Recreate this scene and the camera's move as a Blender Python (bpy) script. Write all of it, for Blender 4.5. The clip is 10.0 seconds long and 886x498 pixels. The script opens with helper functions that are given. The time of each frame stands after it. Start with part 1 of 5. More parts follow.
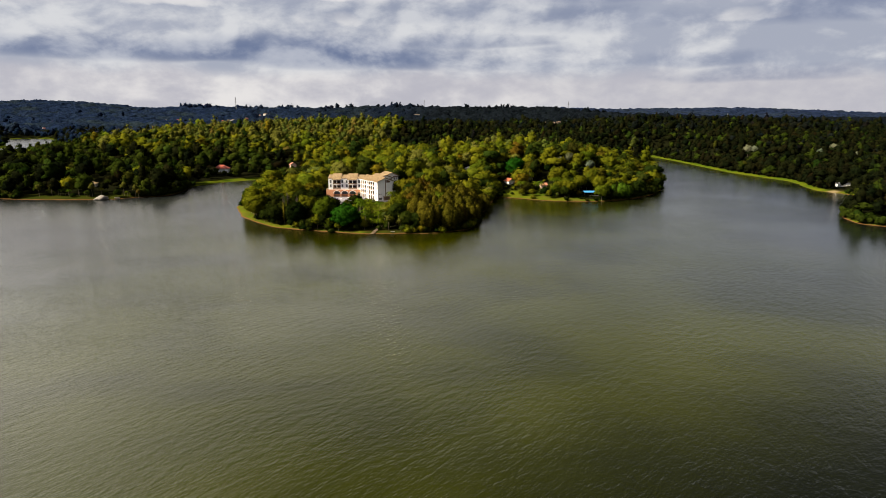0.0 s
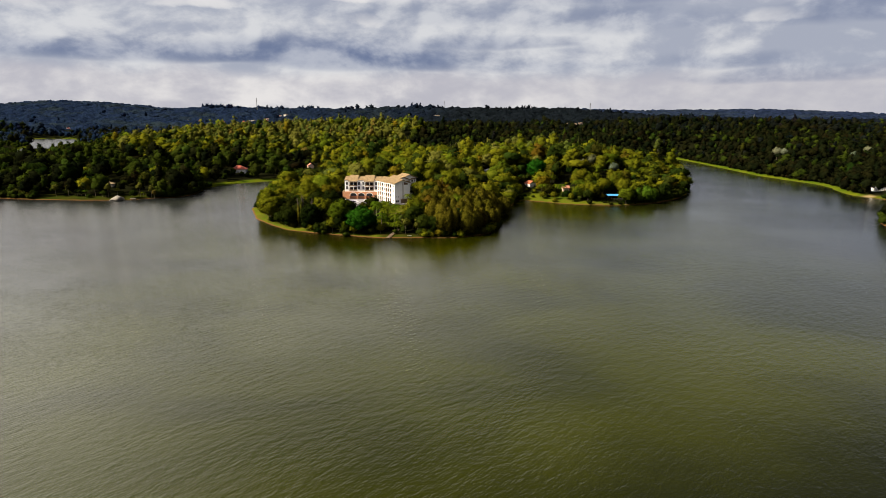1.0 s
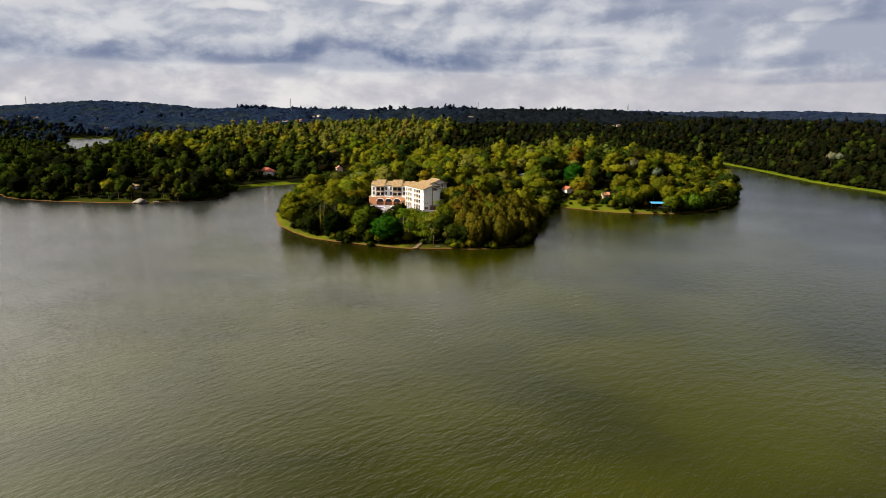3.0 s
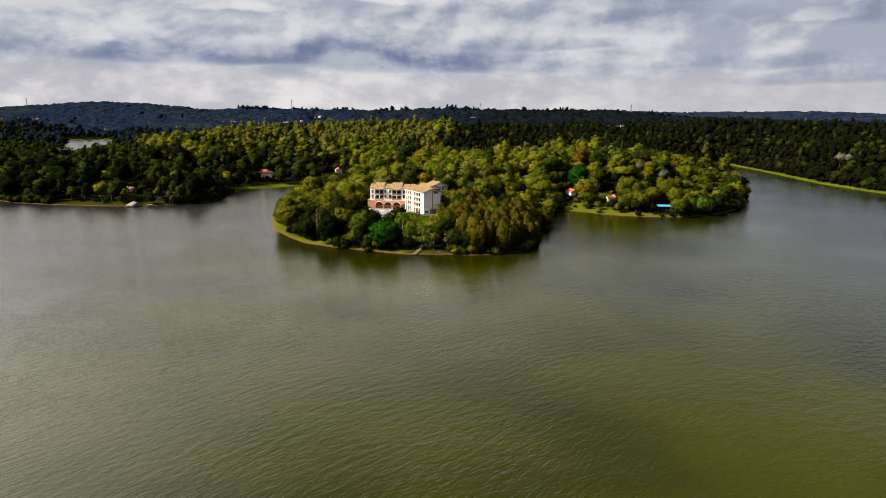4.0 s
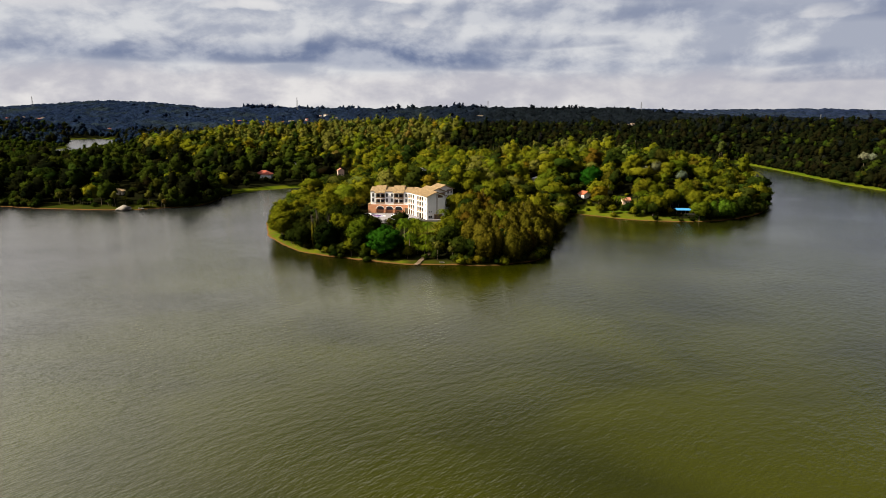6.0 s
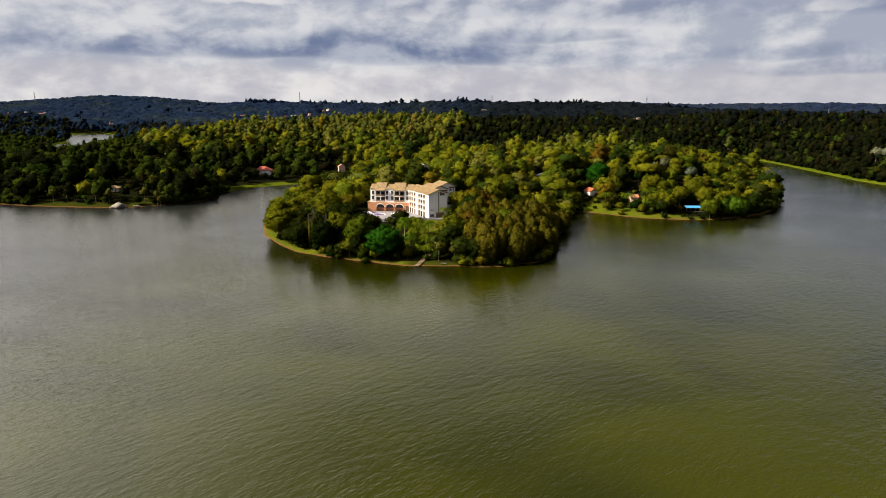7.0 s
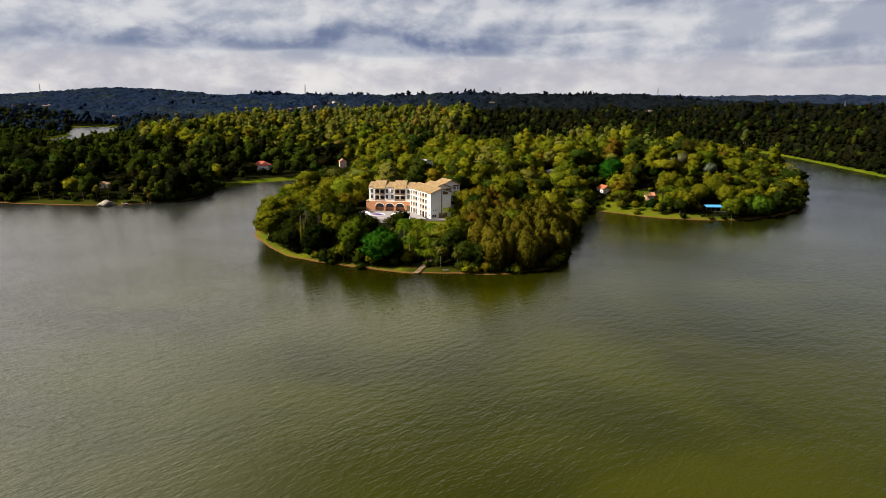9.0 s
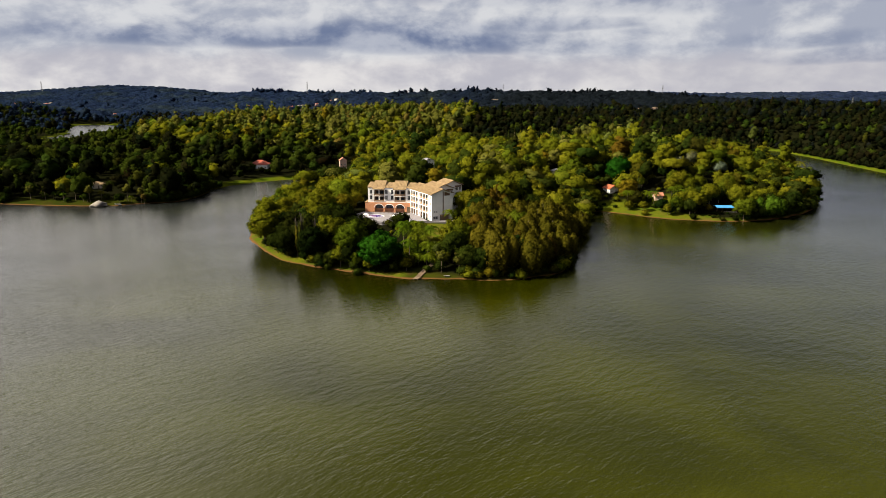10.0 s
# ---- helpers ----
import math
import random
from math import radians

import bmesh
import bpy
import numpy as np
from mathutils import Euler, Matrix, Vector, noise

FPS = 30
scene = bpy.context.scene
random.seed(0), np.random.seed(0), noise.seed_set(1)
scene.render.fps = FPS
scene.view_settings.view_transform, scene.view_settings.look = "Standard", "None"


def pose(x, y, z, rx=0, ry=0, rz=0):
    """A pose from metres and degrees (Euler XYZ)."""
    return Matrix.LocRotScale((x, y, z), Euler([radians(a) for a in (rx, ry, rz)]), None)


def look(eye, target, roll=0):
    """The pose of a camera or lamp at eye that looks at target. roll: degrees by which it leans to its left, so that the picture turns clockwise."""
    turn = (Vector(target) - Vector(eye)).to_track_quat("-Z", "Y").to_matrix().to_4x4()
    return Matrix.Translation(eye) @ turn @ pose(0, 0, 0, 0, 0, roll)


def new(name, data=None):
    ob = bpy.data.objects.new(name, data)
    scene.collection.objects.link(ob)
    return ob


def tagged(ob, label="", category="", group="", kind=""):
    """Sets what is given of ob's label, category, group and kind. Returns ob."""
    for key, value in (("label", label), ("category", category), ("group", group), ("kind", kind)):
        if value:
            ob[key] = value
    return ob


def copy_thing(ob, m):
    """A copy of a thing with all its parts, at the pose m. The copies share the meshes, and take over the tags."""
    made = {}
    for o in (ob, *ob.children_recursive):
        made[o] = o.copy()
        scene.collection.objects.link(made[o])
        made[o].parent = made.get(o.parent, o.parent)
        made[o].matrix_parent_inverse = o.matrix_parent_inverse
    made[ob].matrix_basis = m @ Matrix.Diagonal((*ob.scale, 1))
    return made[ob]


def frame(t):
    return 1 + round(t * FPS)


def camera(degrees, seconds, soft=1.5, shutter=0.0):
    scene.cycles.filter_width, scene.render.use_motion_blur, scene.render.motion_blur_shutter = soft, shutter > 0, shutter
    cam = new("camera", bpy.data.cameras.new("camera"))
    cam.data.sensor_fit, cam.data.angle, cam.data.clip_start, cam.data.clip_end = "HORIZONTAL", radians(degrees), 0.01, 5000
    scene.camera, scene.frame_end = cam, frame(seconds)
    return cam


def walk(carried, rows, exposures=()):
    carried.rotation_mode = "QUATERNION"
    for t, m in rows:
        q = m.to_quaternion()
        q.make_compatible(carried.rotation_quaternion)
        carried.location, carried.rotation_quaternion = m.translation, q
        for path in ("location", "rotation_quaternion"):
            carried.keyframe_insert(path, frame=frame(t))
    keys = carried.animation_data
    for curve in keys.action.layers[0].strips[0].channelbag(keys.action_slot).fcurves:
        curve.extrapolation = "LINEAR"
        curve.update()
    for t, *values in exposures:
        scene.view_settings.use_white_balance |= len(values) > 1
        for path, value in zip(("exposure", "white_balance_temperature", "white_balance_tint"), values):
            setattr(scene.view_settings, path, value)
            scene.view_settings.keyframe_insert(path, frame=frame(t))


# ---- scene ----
cam = camera(70.0, 10.0, soft=0.7)
PATH = [
    (0, (-2.266, -5.425, 69.882), (-2.25, -3.472, 69.451), 0.3),
    (0.5, (-2.116, 1.009, 69.586), (-2.147, 2.962, 69.157), 0.4),
    (1, (-1.574, 6.813, 69.405), (-1.619, 8.766, 68.977), 0.4),
    (1.5, (-1.353, 13.316, 69.387), (-1.414, 15.269, 68.96), 0.4),
    (2, (-1.473, 20.076, 69.345), (-1.593, 22.027, 68.919), 0.4),
    (2.5, (-1.592, 26.227, 69.539), (-1.733, 28.176, 69.113), 0.5),
    (4, (-1.765, 44.801, 69.604), (-1.918, 46.75, 69.18), 0.5),
    (4.5, (-1.893, 51.135, 69.584), (-2.052, 53.083, 69.161), 0.4),
    (5, (-1.916, 57.128, 69.715), (-2.08, 59.076, 69.293), 0.4),
    (5.5, (-2.16, 63.448, 69.697), (-2.33, 65.396, 69.273), 0.4),
    (7, (-2.389, 81.606, 69.832), (-2.577, 83.547, 69.386), 0.3),
    (7.5, (-2.446, 87.398, 69.755), (-2.639, 89.336, 69.302), 0.3),
    (8, (-2.476, 93.531, 69.7), (-2.675, 95.467, 69.241), 0.3),
    (8.5, (-2.564, 99.463, 69.757), (-2.768, 101.398, 69.293), 0.3),
    (9, (-2.479, 105.497, 69.858), (-2.69, 107.43, 69.389), 0.3),
    (9.5, (-2.694, 111.739, 69.883), (-2.909, 113.671, 69.41), 0.3),
    (10, (-2.95, 117.655, 69.828), (-3.171, 119.585, 69.351), 0.2),
]
walk(cam, [(t, look(e, a, r)) for t, e, a, r in PATH], [(0, 1.5), (10, 1.5)])


# ---- world, sun, exposure ----
SUN_AZ, SUN_EL = radians(257), radians(40)      # compass style: 0 is +y, 90 is +x
to_sun = Vector((math.sin(SUN_AZ) * math.cos(SUN_EL), math.cos(SUN_AZ) * math.cos(SUN_EL), math.sin(SUN_EL)))
sun = new("sun", bpy.data.lights.new("sun", "SUN"))
sun.data.energy, sun.data.angle, sun.data.color = 5.0, radians(0.6), (1.0, 0.89, 0.66)
sun.matrix_world = look((0, 0, 900), Vector((0, 0, 900)) - to_sun)


class Tree:
    """A small wrapper that adds nodes and links them."""

    def __init__(self, tree):
        self.t = tree

    def add(self, kind, ins=None):
        n = self.t.nodes.new(kind)
        for k, v in (ins or {}).items():
            if isinstance(v, bpy.types.NodeSocket):
                self.t.links.new(v, n.inputs[k])
            else:
                n.inputs[k].default_value = v
        return n

    def math(self, op, a, b=0.0, c=0.0):
        n = self.t.nodes.new("ShaderNodeMath")
        n.operation = op
        for k, v in enumerate((a, b, c)):
            if isinstance(v, bpy.types.NodeSocket):
                self.t.links.new(v, n.inputs[k])
            else:
                n.inputs[k].default_value = v
        return n.outputs[0]

    def mix(self, f, a, b, blend="MIX"):
        n = self.t.nodes.new("ShaderNodeMix")
        n.data_type, n.blend_type = "RGBA", blend
        for k, v in ((0, f), (6, a), (7, b)):
            if isinstance(v, bpy.types.NodeSocket):
                self.t.links.new(v, n.inputs[k])
            else:
                n.inputs[k].default_value = v
        return n.outputs[2]

    def noise(self, vec, scale, detail=4.0, rough=0.55, twist=0.0):
        return self.add("ShaderNodeTexNoise", {"Vector": vec, "Scale": scale, "Detail": detail, "Roughness": rough, "Distortion": twist}).outputs["Fac"]

    def ramp(self, f, a, b):
        n = self.add("ShaderNodeMapRange", {0: f, 1: a, 2: b})
        n.interpolation_type = "SMOOTHSTEP"
        return n.outputs[0]

    def attribute(self, name):
        n = self.add("ShaderNodeAttribute")
        n.attribute_name = name
        return n.outputs["Fac"]


def col(r, g, b):
    return (r, g, b, 1.0)


world = bpy.data.worlds.new("sky")
scene.world = world
world.use_nodes = True
world.node_tree.nodes.clear()
w = Tree(world.node_tree)
way = w.add("ShaderNodeTexCoord").outputs["Generated"]
sep = w.add("ShaderNodeSeparateXYZ", {0: way})
dx, dy, dz = sep.outputs
nishita = w.add("ShaderNodeTexSky")
nishita.sky_type, nishita.sun_disc, nishita.sun_elevation, nishita.sun_rotation = "NISHITA", False, SUN_EL, SUN_AZ
blue = w.mix(1.0, nishita.outputs[0], col(0.1, 0.1, 0.1), "MULTIPLY")
# cloud deck: the way laid out on a flat layer high above
up = w.math("ADD", w.math("MAXIMUM", dz, 0.0), 0.10)
cu, cv = w.math("DIVIDE", dx, up), w.math("DIVIDE", dy, up)
deck = w.add("ShaderNodeCombineXYZ", {0: cu, 1: cv, 2: 0.0}).outputs[0]
# clouds near the horizon: azimuth and height, drawn out sideways, with ragged rims
az = w.math("ARCTAN2", dx, dy)
low = w.add("ShaderNodeCombineXYZ", {0: w.math("MULTIPLY", az, 9.5), 1: w.math("MULTIPLY", dz, 22.0), 2: 3.0}).outputs[0]
puff = w.add("ShaderNodeCombineXYZ", {0: w.math("MULTIPLY", az, 22.0), 1: w.math("MULTIPLY", dz, 38.0), 2: 1.0}).outputs[0]
n_big = w.noise(deck, 0.55, 5.0, 0.5)
n_low = w.noise(low, 0.5, 4.0, 0.5, 0.2)
n_fine = w.noise(puff, 0.40, 7.0, 0.56, 0.2)
shifted = w.add("ShaderNodeVectorMath", {0: puff, 1: (17.3, 5.1, 2.0)}).outputs[0]
n_rim = w.noise(shifted, 0.32, 6.0, 0.52, 0.2)
above = w.add("ShaderNodeVectorMath", {0: puff, 1: (-0.30, 0.55, 0.0)}).outputs[0]
billow = w.math("SUBTRACT", n_fine, w.noise(above, 0.40, 7.0, 0.56, 0.2))
az_w = w.math("MULTIPLY_ADD", w.math("SUBTRACT", n_rim, 0.5), 0.30, az)
dz_w = w.math("MULTIPLY_ADD", w.math("SUBTRACT", n_fine, 0.5), 0.024, dz)


def bank(a0, z0, wa, wz, much=1.0):
    """A ragged bank of cloud at a given azimuth and height (radians)."""
    da = w.math("DIVIDE", w.math("SUBTRACT", az_w, a0), wa)
    de = w.math("DIVIDE", w.math("SUBTRACT", dz_w, z0), wz)
    de = w.math("MAXIMUM", de, w.math("MULTIPLY", de, -1.9))
    d2 = w.math("ADD", w.math("MULTIPLY", da, da), w.math("MULTIPLY", de, de))
    return w.math("MULTIPLY", w.ramp(d2, 1.9, 0.0), much)


def over(clouds):
    """Clouds in front of one another."""
    a = clouds[0]
    for b in clouds[1:]:
        a = w.math("SUBTRACT", w.math("ADD", a, b), w.math("MULTIPLY", a, b))
    return a


body = w.math("ADD", w.math("MULTIPLY", n_low, 0.55), w.math("MULTIPLY_ADD", billow, 0.5, w.math("MULTIPLY", n_fine, 0.45)))
grey = w.mix(w.ramp(body, 0.38, 0.62), col(0.43, 0.465, 0.565), col(0.76, 0.77, 0.80))
glow = w.ramp(w.math("MULTIPLY_ADD", w.math("SUBTRACT", n_rim, 0.5), 0.045, dz), 0.066, 0.040)
lump = w.ramp(w.math("MULTIPLY_ADD", billow, 0.5, w.math("MULTIPLY_ADD", n_rim, 0.6, w.math("MULTIPLY", n_low, 0.4))), 0.36, 0.62)
grey = w.mix(w.math("MULTIPLY", glow, 0.8), grey, w.mix(lump, col(0.58, 0.565, 0.62), w.mix(w.ramp(az, -0.1, 0.35), col(0.92, 0.885, 0.865), col(0.69, 0.67, 0.69))))
bright = over([bank(-0.34, 0.142, 0.05, 0.010, 0.7), bank(-0.66, 0.135, 0.12, 0.03, 0.6), bank(-0.16, 0.160, 0.05, 0.010, 0.7), bank(-0.15, 0.125, 0.035, 0.012, 0.5), bank(0.42, 0.125, 0.05, 0.010, 0.55)])
grey = w.mix(bright, grey, col(0.92, 0.90, 0.89))
dark = over([bank(-0.22, 0.080, 0.22, 0.024, 0.95), bank(-0.34, 0.076, 0.30, 0.017, 0.6), bank(-0.14, 0.068, 0.12, 0.016, 0.85), bank(-0.52, 0.072, 0.18, 0.017, 0.7), bank(-0.55, 0.168, 0.20, 0.013, 0.6),
             bank(0.05, 0.098, 0.13, 0.013, 0.65), bank(0.12, 0.066, 0.11, 0.011, 0.4), bank(0.24, 0.124, 0.12, 0.024, 0.5), bank(0.30, 0.160, 0.18, 0.020, 0.6),
             bank(0.36, 0.068, 0.09, 0.012, 0.5), bank(0.45, 0.047, 0.12, 0.012, 0.55), bank(0.54, 0.125, 0.12, 0.026, 0.65), bank(-0.02, 0.135, 0.22, 0.02, 0.35)])
dark = w.math("MULTIPLY", dark, w.math("MULTIPLY_ADD", w.ramp(w.math("ADD", n_rim, w.math("MULTIPLY", billow, 0.8)), 0.64, 0.38), 0.42, 0.58))
grey = w.mix(w.math("MULTIPLY", dark, 0.95), grey, w.mix(w.ramp(w.math("ADD", billow, w.math("MULTIPLY", n_rim, 0.5)), 0.08, 0.42), col(0.155, 0.205, 0.35), col(0.32, 0.37, 0.51)))
grey = w.mix(bank(-0.44, 0.152, 0.035, 0.007, 0.8), grey, col(0.42, 0.60, 0.70))
# the deck is thick and dark overhead and to the right, and glows towards the sun
aim = w.add("ShaderNodeVectorMath", {0: way, 1: to_sun})
aim.operation = "DOT_PRODUCT"
sunward = w.ramp(w.math("ADD", aim.outputs["Value"], w.math("MULTIPLY", w.math("SUBTRACT", n_big, 0.5), 0.4)), 0.27, 0.90)
thick = w.mix(w.ramp(n_big, 0.3, 0.7), col(0.05, 0.066, 0.115), col(0.15, 0.17, 0.235))
grey = w.mix(w.ramp(dz, 0.22, 0.46), grey, thick)
lit = w.math("MULTIPLY", w.ramp(dz, 0.17, 0.24), w.ramp(dz, 0.52, 0.36))
lit = w.math("MULTIPLY", w.math("MULTIPLY", lit, w.ramp(az, 0.3, -0.55)), w.math("MULTIPLY_ADD", n_low, 0.8, 0.4))
grey = w.mix(lit, grey, col(2.1, 1.95, 1.75))
grey = w.mix(w.math("MULTIPLY", sunward, w.ramp(dz, 0.16, 0.25)), grey, col(3.0, 2.82, 2.7))
# unseen heavier cloud, added behind the lake's near side to dim its light
grey = w.mix(w.math("MULTIPLY", w.ramp(dy, 0.25, -0.45), 0.66), grey, thick)
cover = w.ramp(w.math("ADD", n_big, w.math("MULTIPLY", n_fine, 0.25)), 0.30, 0.42)
cover = w.math("MAXIMUM", cover, w.ramp(dz, 0.30, 0.12))
sky = w.mix(cover, blue, grey)
w.add("ShaderNodeOutputWorld", {0: w.add("ShaderNodeBackground", {0: sky, 1: 0.315}).outputs[0]})


# ---- materials ----
def material(name):
    m = bpy.data.materials.new(name)
    m.use_nodes = True
    m.node_tree.nodes.clear()
    return m, Tree(m.node_tree)


def finish(t, base, rough=0.8, bump=None, strength=0.3, dist=0.05, **more):
    ins = {"Base Color": base, "Roughness": rough, **more}
    if bump is not None:
        ins["Normal"] = t.add("ShaderNodeBump", {"Strength": strength, "Distance": dist, "Height": bump}).outputs[0]
    b = t.add("ShaderNodeBsdfPrincipled", ins)
    t.add("ShaderNodeOutputMaterial", {0: b.outputs[0]})
    return b


def plain(name, a, b, scale=1.5, rough=0.8, bump=0.2, dist=0.03, **more):
    """Two shades of one colour at two scales, with fine relief."""
    m, t = material(name)
    p = t.add("ShaderNodeTexCoord").outputs["Object"]
    f = t.math("MULTIPLY_ADD", t.noise(p, scale, 5.0), 0.65, t.math("MULTIPLY", t.noise(p, scale * 9, 3.0), 0.35))
    finish(t, t.mix(t.ramp(f, 0.3, 0.7), a, b), rough, t.noise(p, scale * 12, 3.0), bump, dist, **more)
    return m


def foliage(name, a, b, c, patch=0.05, clump=0.9, relief=0.6, east=None):
    """Leaves: shades a to b by tree, with dashes of c by stand; the colours blend into east's pair eastwards, where
    given.
    """
    m, t = material(name)
    pos = t.add("ShaderNodeNewGeometry")
    tint = t.attribute("tint")
    one = t.add("ShaderNodeObjectInfo").outputs["Random"]
    leaf = pos.outputs["Random Per Island"]
    stand = t.noise(pos.outputs["Position"], patch, 3.0)
    f = t.math("MULTIPLY_ADD", t.math("FRACT", t.math("ADD", tint, one)), 0.72, 0.12)
    base = t.mix(f, a, b)
    base = t.mix(t.math("MULTIPLY", t.ramp(stand, 0.45, 0.7), 0.5), base, c)
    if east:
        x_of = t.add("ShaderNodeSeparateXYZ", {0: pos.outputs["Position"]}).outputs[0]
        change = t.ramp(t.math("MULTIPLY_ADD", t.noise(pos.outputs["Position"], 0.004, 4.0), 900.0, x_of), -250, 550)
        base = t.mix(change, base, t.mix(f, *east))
    odd = t.math("FRACT", t.math("MULTIPLY_ADD", tint, 7.31, t.math("MULTIPLY", one, 3.7)))
    base = t.mix(t.ramp(odd, 0.90, 0.96), base, t.mix(1.0, base, col(1.15, 0.85, 1.0), "MULTIPLY"))
    base = t.mix(t.ramp(odd, 0.24, 0.16), base, t.mix(1.0, base, col(0.72, 0.9, 1.0), "MULTIPLY"))
    base = t.mix(0.45, base, t.mix(leaf, col(0.45, 0.5, 0.4), col(1.2, 1.15, 1.0)), "MULTIPLY")
    fine = t.noise(pos.outputs["Position"], clump, 4.0, 0.6)
    base = t.mix(t.ramp(fine, 0.34, 0.62), t.mix(1.0, base, col(0.5, 0.56, 0.48), "MULTIPLY"), base)
    d = t.add("ShaderNodeBsdfPrincipled", {"Base Color": base, "Roughness": 0.9, "Specular IOR Level": 0.0,
              "Normal": t.add("ShaderNodeBump", {"Strength": 0.8, "Distance": relief, "Height": t.noise(pos.outputs["Position"], clump * 1.45, 4.0, 0.65)}).outputs[0]})
    tr = t.add("ShaderNodeBsdfTranslucent", {0: t.mix(1.0, base, col(1.2, 1.3, 0.5), "MULTIPLY")})
    mix = t.add("ShaderNodeMixShader", {0: 0.14, 1: d.outputs[0], 2: tr.outputs[0]})
    t.add("ShaderNodeOutputMaterial", {0: mix.outputs[0]})
    return m


def make_ground():
    m, t = material("ground")
    p = t.add("ShaderNodeNewGeometry").outputs["Position"]
    shore = t.attribute("shore")
    n1, n2, n3 = t.noise(p, 0.06, 5.0), t.noise(p, 0.5, 5.0), t.noise(p, 4.0, 3.0)
    grass = t.mix(t.ramp(n1, 0.35, 0.65), col(0.036, 0.056, 0.003), col(0.066, 0.074, 0.004))
    grass = t.mix(t.math("MULTIPLY", t.ramp(n2, 0.4, 0.75), 0.6), grass, col(0.035, 0.05, 0.005))
    worn = t.math("MULTIPLY", t.ramp(t.noise(p, 0.22, 4.0, 0.6), 0.44, 0.66), 0.75)
    worn = t.math("MULTIPLY", worn, t.ramp(t.add("ShaderNodeSeparateXYZ", {0: p}).outputs[1], 540, 470))
    grass = t.mix(worn, grass, t.mix(n3, col(0.050, 0.036, 0.008), col(0.085, 0.06, 0.016)))
    # dead leaves, with the shade under the trees put into their colour
    shaded_litter = t.mix(n2, col(0.0030, 0.0042, 0.0016), col(0.0075, 0.0072, 0.0030))
    grass = t.mix(t.attribute("lawn"), shaded_litter, grass)
    soil = t.mix(n2, col(0.06, 0.028, 0.010), col(0.11, 0.060, 0.024))
    soil = t.mix(t.attribute("sand"), soil, col(0.17, 0.125, 0.07))
    edge = t.ramp(t.math("ADD", shore, t.math("MULTIPLY", t.math("SUBTRACT", n1, 0.5), 3.0)), 1.7, 0.5)
    edge = t.math("MULTIPLY", edge, t.math("MULTIPLY_ADD", t.ramp(t.add("ShaderNodeSeparateXYZ", {0: p}).outputs[1], 580, 520), 0.85, 0.15))
    base = t.mix(t.math("MAXIMUM", edge, t.attribute("sand")), grass, soil)
    finish(t, base, 0.95, t.math("ADD", n2, n3), 0.6, 0.25, **{"Specular IOR Level": 0.0})
    return m


def make_water():
    m, t = material("lake_water")
    p = t.add("ShaderNodeNewGeometry").outputs["Position"]
    turned = t.add("ShaderNodeMapping", {"Vector": p, "Rotation": (0, 0, radians(-52))}).outputs[0]
    turned = t.add("ShaderNodeMapping", {"Vector": turned, "Scale": (0.42, 1.0, 1.0)}).outputs[0]
    ripple = t.noise(turned, 0.55, 3.0, 0.5)
    chop = t.noise(turned, 1.7, 2.0, 0.5)
    gust = t.ramp(t.noise(p, 0.011, 3.0), 0.35, 0.65)
    height = t.math("MULTIPLY", t.math("ADD", ripple, t.math("MULTIPLY", chop, 0.6)), t.math("MULTIPLY_ADD", gust, 0.75, 0.75))
    murk = t.mix(t.ramp(t.noise(p, 0.006, 3.0), 0.35, 0.65), col(0.0150, 0.0168, 0.0001), col(0.0222, 0.0242, 0.0001))
    # cloud shade on the near right water, painted as a dark patch
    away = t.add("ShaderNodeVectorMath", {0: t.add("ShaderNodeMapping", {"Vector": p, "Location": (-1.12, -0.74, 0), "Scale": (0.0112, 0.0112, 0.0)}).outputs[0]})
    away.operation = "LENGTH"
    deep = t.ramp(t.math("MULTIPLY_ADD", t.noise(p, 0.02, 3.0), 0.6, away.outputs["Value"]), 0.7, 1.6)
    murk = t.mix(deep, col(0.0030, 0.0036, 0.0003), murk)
    # blue-grey cloud reflection painted into the long arm that runs inland
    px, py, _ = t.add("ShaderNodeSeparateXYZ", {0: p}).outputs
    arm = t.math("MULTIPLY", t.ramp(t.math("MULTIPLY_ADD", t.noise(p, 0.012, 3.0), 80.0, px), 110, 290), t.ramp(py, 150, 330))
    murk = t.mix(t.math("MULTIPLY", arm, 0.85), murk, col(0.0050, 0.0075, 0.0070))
    # and a paler sky reflection painted into the bay before the western bank
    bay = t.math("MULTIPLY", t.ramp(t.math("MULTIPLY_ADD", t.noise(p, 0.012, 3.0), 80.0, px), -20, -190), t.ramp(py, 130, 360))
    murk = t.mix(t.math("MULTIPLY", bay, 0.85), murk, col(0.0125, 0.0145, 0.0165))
    # drifting silt in patches, and dark tree reflections painted along the banks
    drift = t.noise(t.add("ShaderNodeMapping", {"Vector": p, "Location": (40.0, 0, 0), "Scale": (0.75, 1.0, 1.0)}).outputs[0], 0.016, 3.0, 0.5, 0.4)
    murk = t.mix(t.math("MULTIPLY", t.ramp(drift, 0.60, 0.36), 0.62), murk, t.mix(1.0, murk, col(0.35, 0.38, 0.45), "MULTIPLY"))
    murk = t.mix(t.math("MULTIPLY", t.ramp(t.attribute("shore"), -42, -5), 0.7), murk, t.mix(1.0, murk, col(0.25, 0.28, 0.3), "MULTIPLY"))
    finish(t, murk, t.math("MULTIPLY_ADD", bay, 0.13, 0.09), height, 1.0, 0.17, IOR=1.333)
    return m


